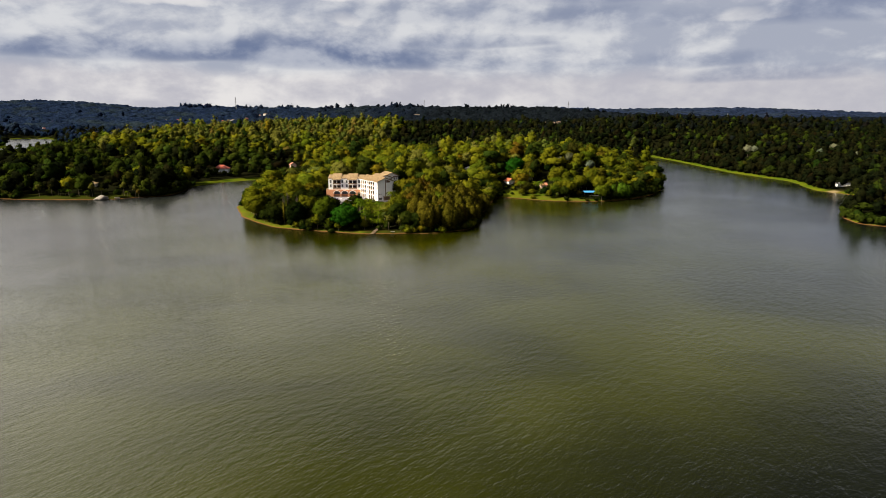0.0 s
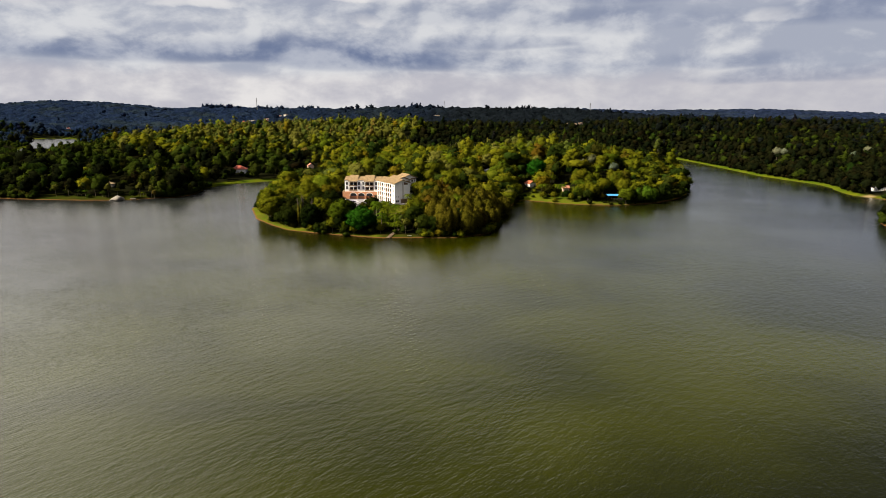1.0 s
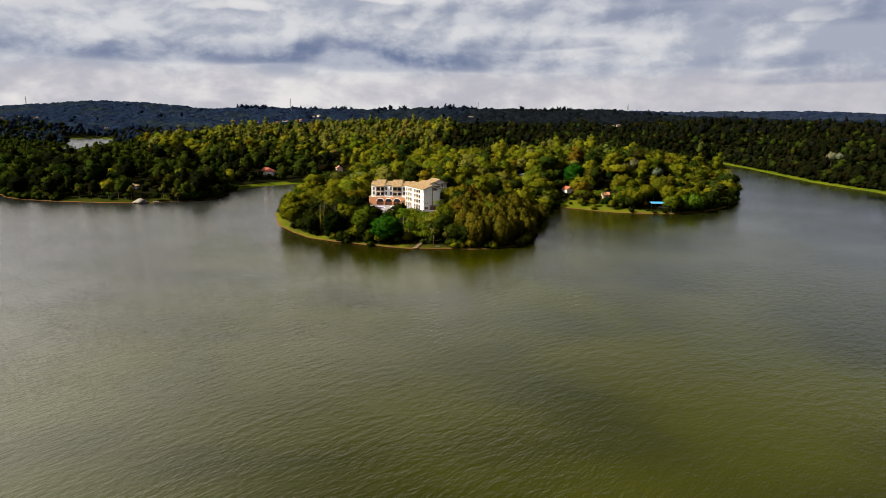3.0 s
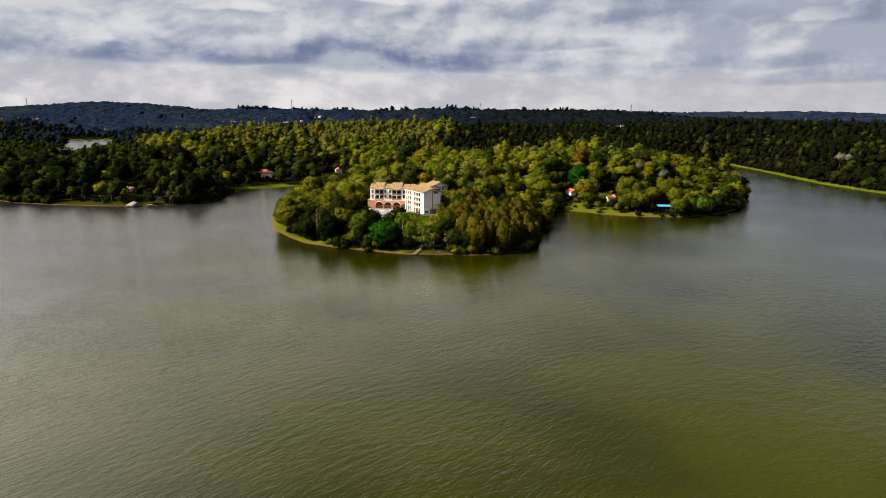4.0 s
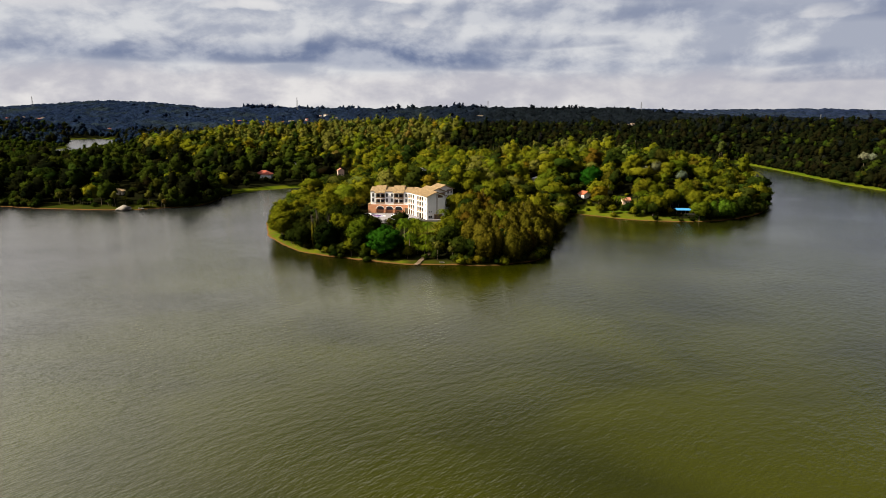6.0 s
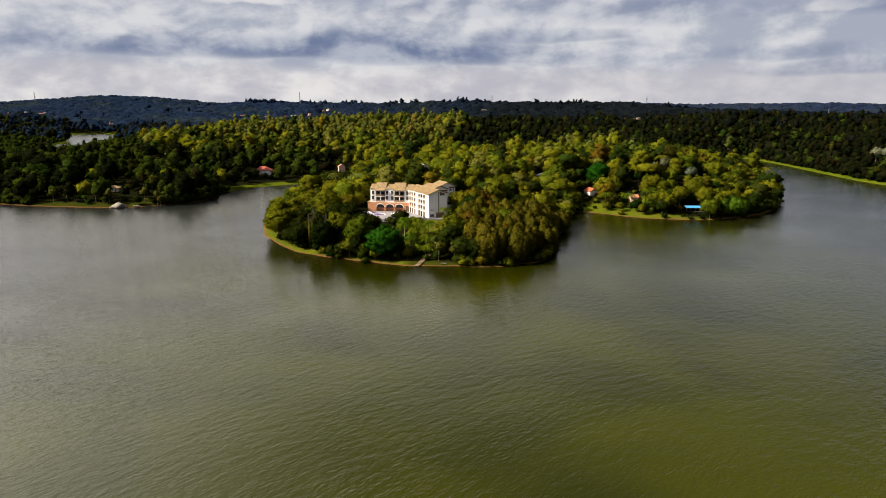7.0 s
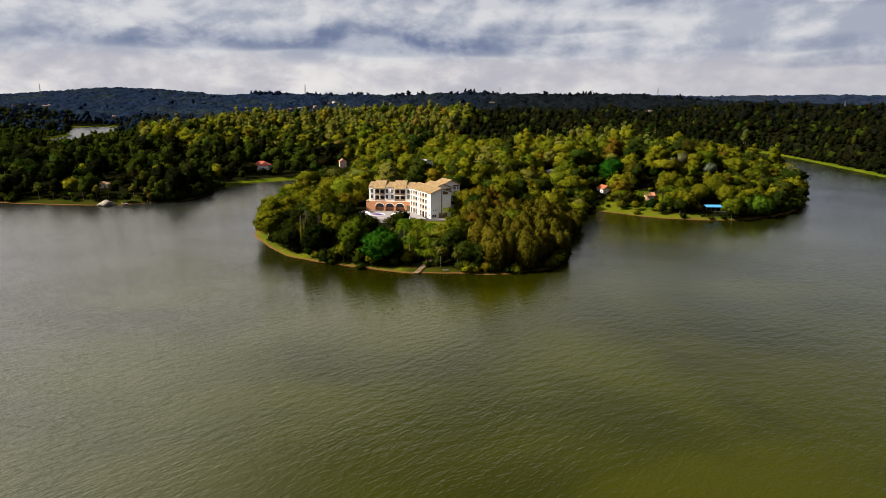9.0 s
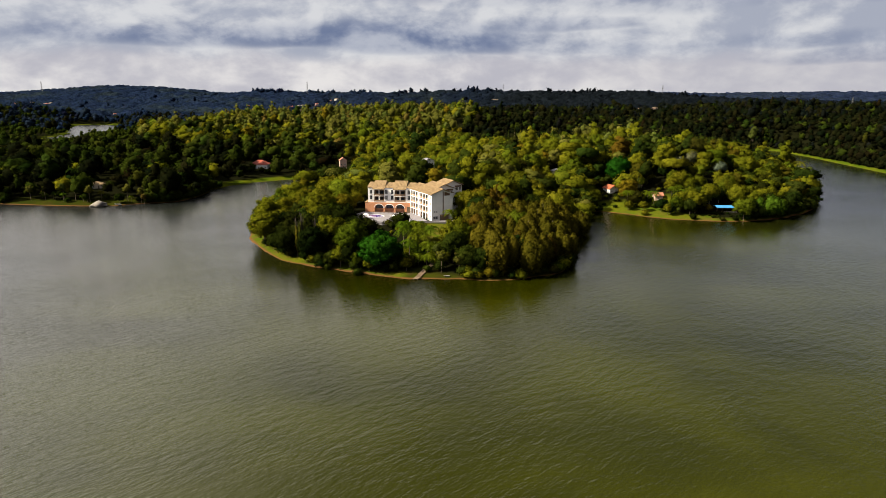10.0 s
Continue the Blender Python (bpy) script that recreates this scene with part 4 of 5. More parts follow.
def hotel():
    h = new("hotel")
    h.matrix_basis = pose(-79.5, 440, 9.0)
    tagged(h, "white four-storey lakeside hotel with ochre tiled roofs and terracotta arches", "hotel")
    # front wing: x along the front, y inward
    blocks, bays = [(0, 3.1, [1.5]), (8.6, 14.0, [9.8, 12.8]), (19.9, 24.6, [21.6])], [(3.1, 8.6), (14.0, 19.9)]
    for a, b, cols in blocks:
        part("wall", boxes((a, b, 0, 12, 5.3, 13.0)), M_white, h)
        for c in cols:
            for z in (7.9, 10.9):
                window(h, pose(c, -0.003, z), 1.35, 2.25)
        pitched(h, pose(a, 0.1, 13.0), b - a, 11.9, 1.9, 0.3)
    for a, b in bays:
        part("wall", boxes((a + 0.003, b - 0.003, 2.0, 12, 5.3, 12.6)), M_shade, h, "shaded back wall of the balconies")
        for z in (5.55, 8.75):
            balcony(h, pose(a + 0.01, 0, z), b - a - 0.02)
        part("beam", boxes((a + 0.003, b - 0.003, -0.2, 0.25, 11.9, 12.45)), M_white, h)
        mid = (a + b) / 2
        part("pillar", boxes((mid - 0.2, mid + 0.2, -0.1, 0.25, 5.7, 11.9)), M_white, h)
        pitched(h, pose(a, -0.9, 12.3), b - a, 13.4, 3.5, 0.8)
    arcade = part("arcade", arch_wall(-1.6, 24.6, 5.3, [(5.8, 2.35, 2.6), (11.3, 2.35, 2.6), (16.9, 2.35, 2.6)], -0.35, 0.3), M_brick, h, "terracotta arcade with three arches")
    for c in (5.8, 11.3, 16.9):
        bm = bmesh.new()
        for a0, a1 in zip(np.linspace(0, math.pi, 12), np.linspace(0, math.pi, 12)[1:]):
            p = [(c - r * math.cos(a), 2.6 + r * (0.75 if r < 2.4 else 0.79) * math.sin(a)) for r, a in ((2.35, a0), (2.35, a1), (2.6, a1), (2.6, a0))]
            prism(bm, p, -0.47, -0.355)
        part("arch_trim", bm, M_white, arcade, "pale arch surround")
    part("ground_floor", boxes((0, 24.6, 1.3, 12, 0, 5.2)), M_brick, h, "terracotta ground floor behind the arches")
    part("annex", boxes((-1.6, 0.0, 0.3, 9, 0, 5.25)), M_brick, h)
    part("annex_roof", boxes((-1.85, 0.0, -0.45, 9.2, 5.3, 5.48)), M_roof, h)
    for c in (5.8, 11.3, 16.9):
        part("glass_front", boxes((c - 1.9, c + 1.9, 1.22, 1.29, 2.0, 3.9)), M_glass, h, "glazed doors")
        part("low_wall", boxes((c - 2.3, c + 2.3, 0.35, 0.55, 0, 1.0)), M_rose, h, "low terracotta wall inside the arch")
    part("garage_door", boxes((20.6, 23.6, -0.42, -0.36, 0.1, 3.4)), M_wood, h, "brown panelled door")
    # side wing of three stepped blocks, turned to the lake
    turn = 35
    base = pose(-43.15 + 79.5, -20.0, 0, 0, 0, turn)
    for k, (u, v, wide, length, eave, rise) in enumerate(((0, 0, 11.6, 25, 13.0, 2.3), (6.5, 9.5, 11.0, 13, 13.7, 2.4), (14.2, 14.5, 11.0, 9, 14.5, 2.5))):
        m = base @ pose(u, v, 0)
        gable = bmesh.new()
        prism(gable, [(0, 0), (wide, 0), (wide, eave), (wide / 2, eave + rise - 0.1), (0, eave)], 0, 0.35)
        placed(part("gable_wall", gable, M_white, h), m)
        placed(part("wall", boxes((wide - 0.35, wide, 0.35, length, 0, eave)), M_white, h), m)
        placed(part("wall", boxes((0.3, wide - 0.35, length - 0.35, length, 0, eave)), M_white, h), m)
        # roof: the ridge runs back from the gable
        pitched(h, m @ pose(wide, -0.5, eave, 0, 0, 90), length + 0.8, wide, rise, 0.7)
        if k == 0:
            side_front(h, m, length, eave)
            placed(part("downpipe_recess", boxes((wide * 0.52, wide * 0.52 + 0.55, -0.05, -0.004, 0.5, eave + 1.2)), M_shade, h, "dark vertical recess in the gable"), m)
            placed(part("gable_vent", prism(bmesh.new(), [(wide * 0.6, eave - 0.9), (wide * 0.86, eave - 0.9), (wide * 0.86, eave + 0.1), (wide * 0.6, eave + 1.1)], -0.06, -0.004), M_shade, h, "dark opening under the gable"), m)
            for x in (1.6, 2.7, 9.7, 10.8):
                window(h, m @ pose(x, -0.003, 4.4), 0.62, 0.9)
            window(h, m @ pose(2.0, -0.003, 1.4), 2.6, 1.6)
            placed(part("lean_to", boxes((4.6, 8.6, -1.6, -0.005, 0, 2.7)), M_wood, h, "brown timber lean-to"), m)
            placed(part("lean_to_roof", boxes((4.3, 8.9, -1.9, -0.003, 2.7, 2.86)), M_roof, h), m)
        else:
            placed(part("side_wall", boxes((0, 0.3, 0.35, length, 0, eave)), M_white, h), m)
            for z in (eave - 1.8, eave - 4.8):
                window(h, m @ pose(wide * 0.72, -0.003, z), 1.4, 1.6)
                window(h, m @ pose(wide * 0.9, -0.003, z), 1.0, 1.6)
            # a thin dark slab stands in for the shade under the eaves
            placed(part("gable_shade", boxes((wide * 0.62, wide * 0.97, -0.12, -0.01, eave - 0.9, eave - 0.1)), M_shade, h, "dark strip painted as shade under the eaves"), m)


def side_front(h, m, length, eave):
    """The long front of the side wing, with balconies in two bays; it faces -x of m."""
    f = m @ pose(0, length, 0, 0, 0, -90)
    for a, b, cols in ((0, 1.6, []), (10.4, 12.4, [11.4]), (21.6, 25.0, [23.4])):
        placed(part("wall", boxes((a, b, 0, 0.35, 0, eave)), M_white, h), f)
        for c in cols:
            for z in (1.9, 5.1, 8.3, 11.3):
                window(h, f @ pose(c, -0.003, z), 1.1, 1.7)
    for a, b in ((1.6, 10.4), (12.4, 21.6)):
        placed(part("wall", boxes((a + 0.003, b - 0.003, 2.0, 2.3, 0, eave)), M_shade, h, "shaded back wall of the balconies"), f)
        for z in (3.3, 6.5, 9.6):
            balcony(h, f @ pose(a + 0.01, 0, z), b - a - 0.02)
        for c in (a + 0.2, a + (b - a) / 3, b - (b - a) / 3, b - 0.2):
            placed(part("pillar", boxes((c - 0.2, c + 0.2, -0.32, 0.1, 0, eave - 0.2)), M_white, h), f)
        placed(part("beam", boxes((a, b, -0.35, 0.2, eave - 0.6, eave)), M_white, h), f)


hotel()


# ---- terrace and garden ----
def terrace():
    t = new("terrace")
    tagged(t, "pale paved pool terrace with a curved retaining wall", "terrace")
    rim = [(-82, 439.4), (-84.5, 432), (-82.5, 422), (-76, 414.6), (-66, 410.4), (-55, 410.4), (-47, 414.5), (-33.5, 414.5), (-32, 424), (-45, 419), (-54.5, 438.5), (-54.9, 439.4)]
    bm = bmesh.new()
    top = [bm.verts.new((x, y, 9.22)) for x, y in rim]
    low = [bm.verts.new((x, y, 6.2)) for x, y in rim]
    bm.faces.new(top)
    for i in range(len(rim)):
        j = (i + 1) % len(rim)
        bm.faces.new((low[i], low[j], top[j], top[i]))
    part("paving", bm, M_pave, t)
    for (ax, ay), (bx, by) in zip(rim[1:7], rim[2:8]):
        n = max(1, round(math.hypot(bx - ax, by - ay) / 2.2))
        for i in range(n):
            x, y = ax + (bx - ax) * (i + 0.5) / n, ay + (by - ay) * (i + 0.5) / n
            a = math.degrees(math.atan2(by - ay, bx - ax))
            seg = math.hypot(bx - ax, by - ay) / n
            placed(part("parapet", shared(f"parapet {seg:.2f}", lambda: boxes((-seg / 2, seg / 2, -0.15, 0.15, 0, 0.75), (-seg / 2, seg / 2, -0.2, 0.2, 0.75, 0.85)), M_pave), None, t), pose(x, y, 9.22, 0, 0, a))
    pool = new("swimming_pool")
    tagged(pool, "kidney-shaped swimming pool with violet-blue water", "pool")
    bm, rimb = bmesh.new(), bmesh.new()
    pts = [(-73 + 3.6 * math.cos(a) * (1 + 0.22 * math.cos(2 * a + 0.6)), 428.5 + 3.0 * math.sin(a)) for a in np.linspace(0, 6.2832, 33)[:-1]]
    bm.faces.new([bm.verts.new((x, y, 9.26)) for x, y in pts])
    part("pool_water", bm, M_pool, pool)
    for (x0, y0), (x1, y1) in zip(pts, pts[1:] + pts[:1]):
        o = [((x + 73) * 1.07 - 73, (y - 428.5) * 1.1 + 428.5) for x, y in ((x0, y0), (x1, y1))]
        lo = [rimb.verts.new((x, y, 9.2)) for x, y in ((x0, y0), (x1, y1), o[1], o[0])]
        hi = [rimb.verts.new((x, y, 9.33)) for x, y in ((x0, y0), (x1, y1), o[1], o[0])]
        rimb.faces.new(hi)
        for i in range(4):
            rimb.faces.new((lo[i], lo[(i + 1) % 4], hi[(i + 1) % 4], hi[i]))
    part("pool_edge", rimb, M_white, pool)


terrace()


def pool_railing():
    r = new("railing")
    tagged(r, "low brown railing between the pool and the arcade", "railing")
    post = shared("railing post", lambda: boxes((-0.06, 0.06, -0.06, 0.06, 0, 1.1), (-0.09, 0.09, -0.09, 0.09, 1.1, 1.18)), M_wood)
    bar = shared("railing bar", lambda: boxes((0.06, 1.94, -0.035, 0.035, -0.04, 0.04)), M_wood)
    for i in range(12):
        placed(part("post", post, None, r), pose(-80 + 2 * i, 436.2, 9.22))
        for z in (0.5, 1.0):
            if i < 11:
                placed(part("rail", bar, None, r), pose(-80 + 2 * i, 436.2, 9.22 + z))


pool_railing()


def parasol(x, y):
    p = new("parasol")
    part("pole", shared("pole", lambda: boxes((-0.04, 0.04, -0.04, 0.04, 0, 2.5)), M_steel), None, p)

    def canopy():
        bm = bmesh.new()
        bmesh.ops.create_cone(bm, cap_ends=True, segments=8, radius1=1.6, radius2=0.05, depth=0.6, matrix=Matrix.Translation((0, 0, 2.4)))
        return bm
    part("canopy", shared("canopy", canopy, M_white), None, p)
    placed(p, pose(x, y, 9.22))
    return tagged(p, "white parasol on the pool terrace", "parasol", "parasols by the pool")


for x, y in ((-62, 419), (-59, 424.5), (-76.5, 421.5)):
    parasol(x, y)


def lounger(x, y, a):
    p = new("sun_lounger")
    part("bed", shared("bed", lambda: boxes((-0.33, 0.33, -0.95, 0.5, 0.3, 0.38)), M_white), None, p)

    def back():
        bm = bmesh.new()
        prism(bm, [(-0.33, 0.0), (0.33, 0.0), (0.33, 0.07), (-0.33, 0.07)], 0, 0.75)
        bmesh.ops.rotate(bm, verts=bm.verts, matrix=Matrix.Rotation(radians(38), 3, "X"))
        bmesh.ops.translate(bm, verts=bm.verts, vec=(0, 0.5, 0.31))
        return bm
    part("backrest", shared("backrest", back, M_white), None, p)
    for lx, ly in ((-0.28, -0.85), (0.28, -0.85), (-0.28, 0.4), (0.28, 0.4)):
        placed(part("leg", shared("leg", lambda: boxes((-0.03, 0.03, -0.03, 0.03, 0, 0.3)), M_steel), None, p), pose(lx, ly, 0))
    placed(p, pose(x, y, 9.22, 0, 0, a))
    return tagged(p, "white sun lounger on the pool terrace", "lounger", "loungers by the pool")


for i in range(5):
    lounger(-64.5 + 2.1 * i, 414.2 + 0.25 * i, 170 + 4 * i)


def jetty():
    j = new("boardwalk")
    tagged(j, "weathered plank boardwalk that climbs from the water", "boardwalk")
    n, p0, p1 = 34, Vector((-40.2, 348.6, 0)), Vector((-34.2, 370.5, 0))
    along = (p1 - p0).normalized()
    a = math.degrees(math.atan2(along.y, along.x)) - 90
    plank = shared("plank", lambda: boxes((-1.05, 1.05, -0.3, 0.3, -0.05, 0.05)), M_wood)
    for i in range(n):
        p = p0.lerp(p1, (i + 0.5) / n)
        z = max(0.55, ground_z(p.x, p.y) + 0.3)
        placed(part("plank", plank, None, j), pose(p.x, p.y, z, 0, 0, a))
        if i % 5 == 0:
            for s in (-0.95, 0.95):
                q = p + Vector((along.y, -along.x, 0)) * s
                placed(part("post", shared("post", lambda: boxes((-0.1, 0.1, -0.1, 0.1, -2.0, 0.0)), M_wood), None, j), pose(q.x, q.y, z - 0.02))


jetty()


def rowing_boat(x, y, size, turn, label):
    """A small open boat drawn up on the bank: a lofted hull with a thwart and a rim."""
    b = new("rowing_boat")
    placed(b, pose(x, y, ground_z(x, y) + 0.06, 0, 4, turn) @ Matrix.Scale(size, 4))
    tagged(b, label, "boat")

    def loft(inset, floor):
        rows = []
        for s in np.linspace(-1, 1, 9):
            w0 = (0.62 - inset) * max(0.06, 1 - abs(s) ** 2.6)
            rise = 0.16 * s * s
            rows.append([(1.75 * s * (1 - inset * 0.1), y, z + rise) for y, z in ((-w0, 0.48), (-w0 * 0.8, 0.2), (0, floor), (w0 * 0.8, 0.2), (w0, 0.48))])
        return rows
    bm = bmesh.new()
    out, inn = [[[bm.verts.new(p) for p in r] for r in loft(i, f)] for i, f in ((0.0, 0.0), (0.07, 0.07))]
    for rows in (out, inn):
        for r0, r1 in zip(rows, rows[1:]):
            for i in range(4):
                bm.faces.new((r0[i], r1[i], r1[i + 1], r0[i + 1]))
    for i in (0, 4):
        for k in range(8):
            bm.faces.new((out[k][i], out[k + 1][i], inn[k + 1][i], inn[k][i]))
    part("hull", bm, M_worn, b)
    for x in (-0.6, 0.5):
        placed(part("thwart", shared("thwart", lambda: boxes((-0.12, 0.12, -0.5, 0.5, 0.3, 0.34)), M_wood), None, b, "brown wooden seat board"), pose(x, 0, 0))


rowing_boat(-28.4, 353.4, 0.72, 12, "small pale weathered rowing boat drawn up on the brown bank")
rowing_boat(-254, 489.5, 1.25, 5, "pale weathered rowing boat lying on the grassy bank")


# ---- small houses ----
def cottage(name, label, x, y, wide, deep, tall, rise, turn, wall, tiles, storeys=1, hip=False, z=None):
    """A small house with a gabled or hipped roof, windows and a door."""
    c = new(name)
    z = min(ground_z(x + a, y + b) for a in (-wide / 2, wide / 2) for b in (-deep / 2, deep / 2)) if z is None else z
    placed(c, pose(x, y, z, 0, 0, turn))
    tagged(c, label, "house")
    h, d = wide / 2, deep / 2
    bm = bmesh.new()
    if hip:
        box(bm, -h, h, -d, d, -1.0, tall)
    else:
        prism(bm, [(-h, -1.0), (h, -1.0), (h, tall), (0, tall + rise), (-h, tall)], -d, d)
    part("wall", bm, wall, c)
    bm, o = bmesh.new(), 0.6
    if hip:
        k = max(0.0, h - d) if wide > deep else 0.0
        low = [bm.verts.new(p) for p in ((-h - o, -d - o, tall), (h + o, -d - o, tall), (h + o, d + o, tall), (-h - o, d + o, tall))]
        top = [bm.verts.new((-k - 0.1, 0, tall + rise)), bm.verts.new((k + 0.1, 0, tall + rise))]
        for f in ((low[0], low[1], top[1], top[0]), (low[1], low[2], top[1]), (low[2], low[3], top[0], top[1]), (low[3], low[0], top[0]), low[::-1]):
            bm.faces.new(f)
    else:
        s = rise / h
        prism(bm, [(-h - o, tall - o * s + 0.03), (0, tall + rise + 0.03), (h + o, tall - o * s + 0.03), (h + o, tall - o * s + 0.25), (0, tall + rise + 0.25), (-h - o, tall - o * s + 0.25)], -d - o, d + o)
    part("roof", bm, tiles, c)
    for s in range(storeys):
        zc = 1.5 + 2.9 * s
        n = max(1, int(wide / 3))
        for i in range(n):
            xx = -h + wide * (i + 0.5) / n
            if s == 0 and i == n // 2 and n > 1:
                placed(part("door", boxes((-0.5, 0.5, -0.05, -0.003, 0, 2.1)), M_wood, c, "brown wooden door"), pose(xx, -d, 0))
            else:
                window(c, pose(xx, -d - 0.003, zc), 1.0, 1.2)
        for i in range(max(1, int(deep / 3.5))):
            window(c, pose(h + 0.003, -d + deep * (i + 0.5) / max(1, int(deep / 3.5)), zc, 0, 0, 90), 1.0, 1.2)
            window(c, pose(-h - 0.003, -d + deep * (i + 0.5) / max(1, int(deep / 3.5)), zc, 0, 0, -90), 1.0, 1.2)
    return c


HOUSES = [
    ("cottage", "white cottage with an orange tiled roof beside the lawn", 59.5, 541, 6.5, 7.0, 3.4, 1.9, 28, M_white, M_orange, 1, False),
    ("cottage", "small pink cottage with a terracotta tiled roof on the lawn", 86, 524, 7.0, 5.0, 3.2, 1.4, 90, M_pink, M_rose, 1, False),
    ("villa", "white villa with a hipped red tiled roof among trees", -227, 655, 15.0, 11.0, 4.2, 3.6, 8, M_white, M_red, 1, True),
    ("tower_house", "narrow pink house with a terracotta roof in the woods", -156, 669, 6.0, 7.0, 8.0, 2.0, 20, M_pink, M_rose, 2, False),
    ("cabin", "white gabled cabin among trees", -210, 692, 6.0, 6.0, 4.5, 3.0, 0, M_white, M_white, 1, False),
    ("lodge", "low white lodge showing its pale roof over the trees", -66, 572, 7.0, 6.0, 11.6, 1.2, 35, M_white, M_pave, 2, False),
    ("boathouse", "low white boathouse by a sandy landing", 367, 566, 13.0, 5.0, 3.0, 1.0, -4, M_white, M_pave, 1, False),
    ("kiosk", "open kiosk with a beige tiled roof by the bank", -293, 527, 8.0, 6.0, 3.0, 1.6, 12, M_cream, M_roof, 1, True),
    ("cabin", "grey-roofed cabin half hidden in the woods", 25, 556, 7.0, 5.0, 5.0, 1.2, 10, M_cream, M_pave, 1, False),
    ("villa", "white villa with a red roof among dark trees", -426, 664, 12.0, 9.0, 6.0, 2.4, 15, M_white, M_red, 2, True),
    ("villa", "white villa near the far pond", -527, 772, 12.0, 10.0, 6.5, 2.0, 30, M_white, M_pave, 2, True),
]
FAR_LOOKS = [("weathered pale house with a tiled roof on the far hillside", M_worn, M_wood), ("weathered pale house with a red roof on the far hillside", M_worn, M_red), ("pink house with a tiled roof on the far hillside", M_pink, M_wood)]
for i, (x, y) in enumerate(FAR_SPOTS):
    look_of = FAR_LOOKS[2 if 13 <= i <= 15 else i % 2]
    wide = 20.0 if i in (4, 12) else (8.0, 11.0, 7.0)[i % 3]
    HOUSES.append(("house", look_of[0], x, y, wide, 8.0, 11.5 if (x, y) in ((-570, 1110), (-615, 1165)) else 7.5 if 13 <= i <= 15 else (4.6, 6.4, 3.6)[i % 3], 1.6, (8, -32, 40)[i % 3], look_of[1], look_of[2], 2, True))


def blue_pavilion():
    p = new("pavilion")
    placed(p, pose(121.5, 506, ground_z(121.5, 503) - 0.1, 0, 0, 5))
    tagged(p, "lakeside pavilion with a bright blue canvas roof", "pavilion")
    bm = bmesh.new()
    prism(bm, [(-3.3, 2.5), (0, 3.5), (3.3, 2.5), (3.3, 2.62), (0, 3.64), (-3.3, 2.62)], -6.2, 6.2)
    placed(part("roof", bm, M_blue, p), pose(0, 0, 0, 0, 0, 90))
    for x in (-5.8, -2.9, 0, 2.9, 5.8):
        for y in (-2.9, 2.9):
            placed(part("post", shared("pavilion post", lambda: boxes((-0.09, 0.09, -0.09, 0.09, -0.5, 2.65)), M_wood), None, p), pose(x, y, 0))
    part("floor_slab", boxes((-6, 6, -3.1, 3.1, -0.6, 0.15)), M_pave, p)


def boulder():
    co, tri = ico(3)
    r = np.random.RandomState(5)
    k = 1 + 0.34 * np.sin(co @ r.normal(0, 2.2, (3, 5))).sum(1) / 2 + r.uniform(-0.03, 0.03, len(co))
    co = co * k[:, None] * [5.2, 2.8, 2.6] + np.stack([0.5 * co[:, 2], 0 * co[:, 2], 0.35 * co[:, 0]], 1)
    co[:, 2] *= 1.15 - 0.7 * np.minimum(1, np.abs(co[:, 0] + 0.8) / 4.2)
    ob = new("boulder", mesh_of("boulder", co, tri, M_stone))
    placed(ob, pose(-262.5, 484.5, 0.9, 0, 0, 8))
    tagged(ob, "large pale boulder at the water's edge", "rock")


def mast(name, label, x, y, tall, wide):
    """A lattice mast of four legs and crossed braces."""
    m = new(name)
    placed(m, pose(x, y, ground_z(x, y)))
    tagged(m, label, "mast")
    levels = 9
    for sx, sy in ((-1, -1), (1, -1), (1, 1), (-1, 1)):
        bm = bmesh.new()
        for i in range(levels):
            z0, z1 = tall * i / levels, tall * (i + 1) / levels
            w0, w1 = wide * (1 - 0.85 * i / levels), wide * (1 - 0.85 * (i + 1) / levels)
            a, b = Vector((sx * w0, sy * w0, z0)), Vector((sx * w1, sy * w1, z1))
            c = Vector((-sx * w1, sy * w1, z1)) if sx == sy else Vector((sx * w1, -sy * w1, z1))
            for p, q, r in ((a, b, 0.17), (a, c, 0.1)):
                v0 = [bm.verts.new(p + Vector(o) * r) for o in ((-1, -1, 0), (1, -1, 0), (1, 1, 0), (-1, 1, 0))]
                v1 = [bm.verts.new(q + Vector(o) * r) for o in ((-1, -1, 0), (1, -1, 0), (1, 1, 0), (-1, 1, 0))]
                for k in range(4):
                    bm.faces.new((v0[k], v0[(k + 1) % 4], v1[(k + 1) % 4], v1[k]))
        part("leg", bm, M_steel, m)
    for k in range(3):
        z, h = tall * (0.72 + 0.1 * k), wide * (1.5 - 0.3 * k)
        part("cross_arm", boxes((-h, h, -0.2, 0.2, z - 0.2, z + 0.2)), M_steel, m)


for row in HOUSES:
    cottage(*row)
blue_pavilion()
boulder()


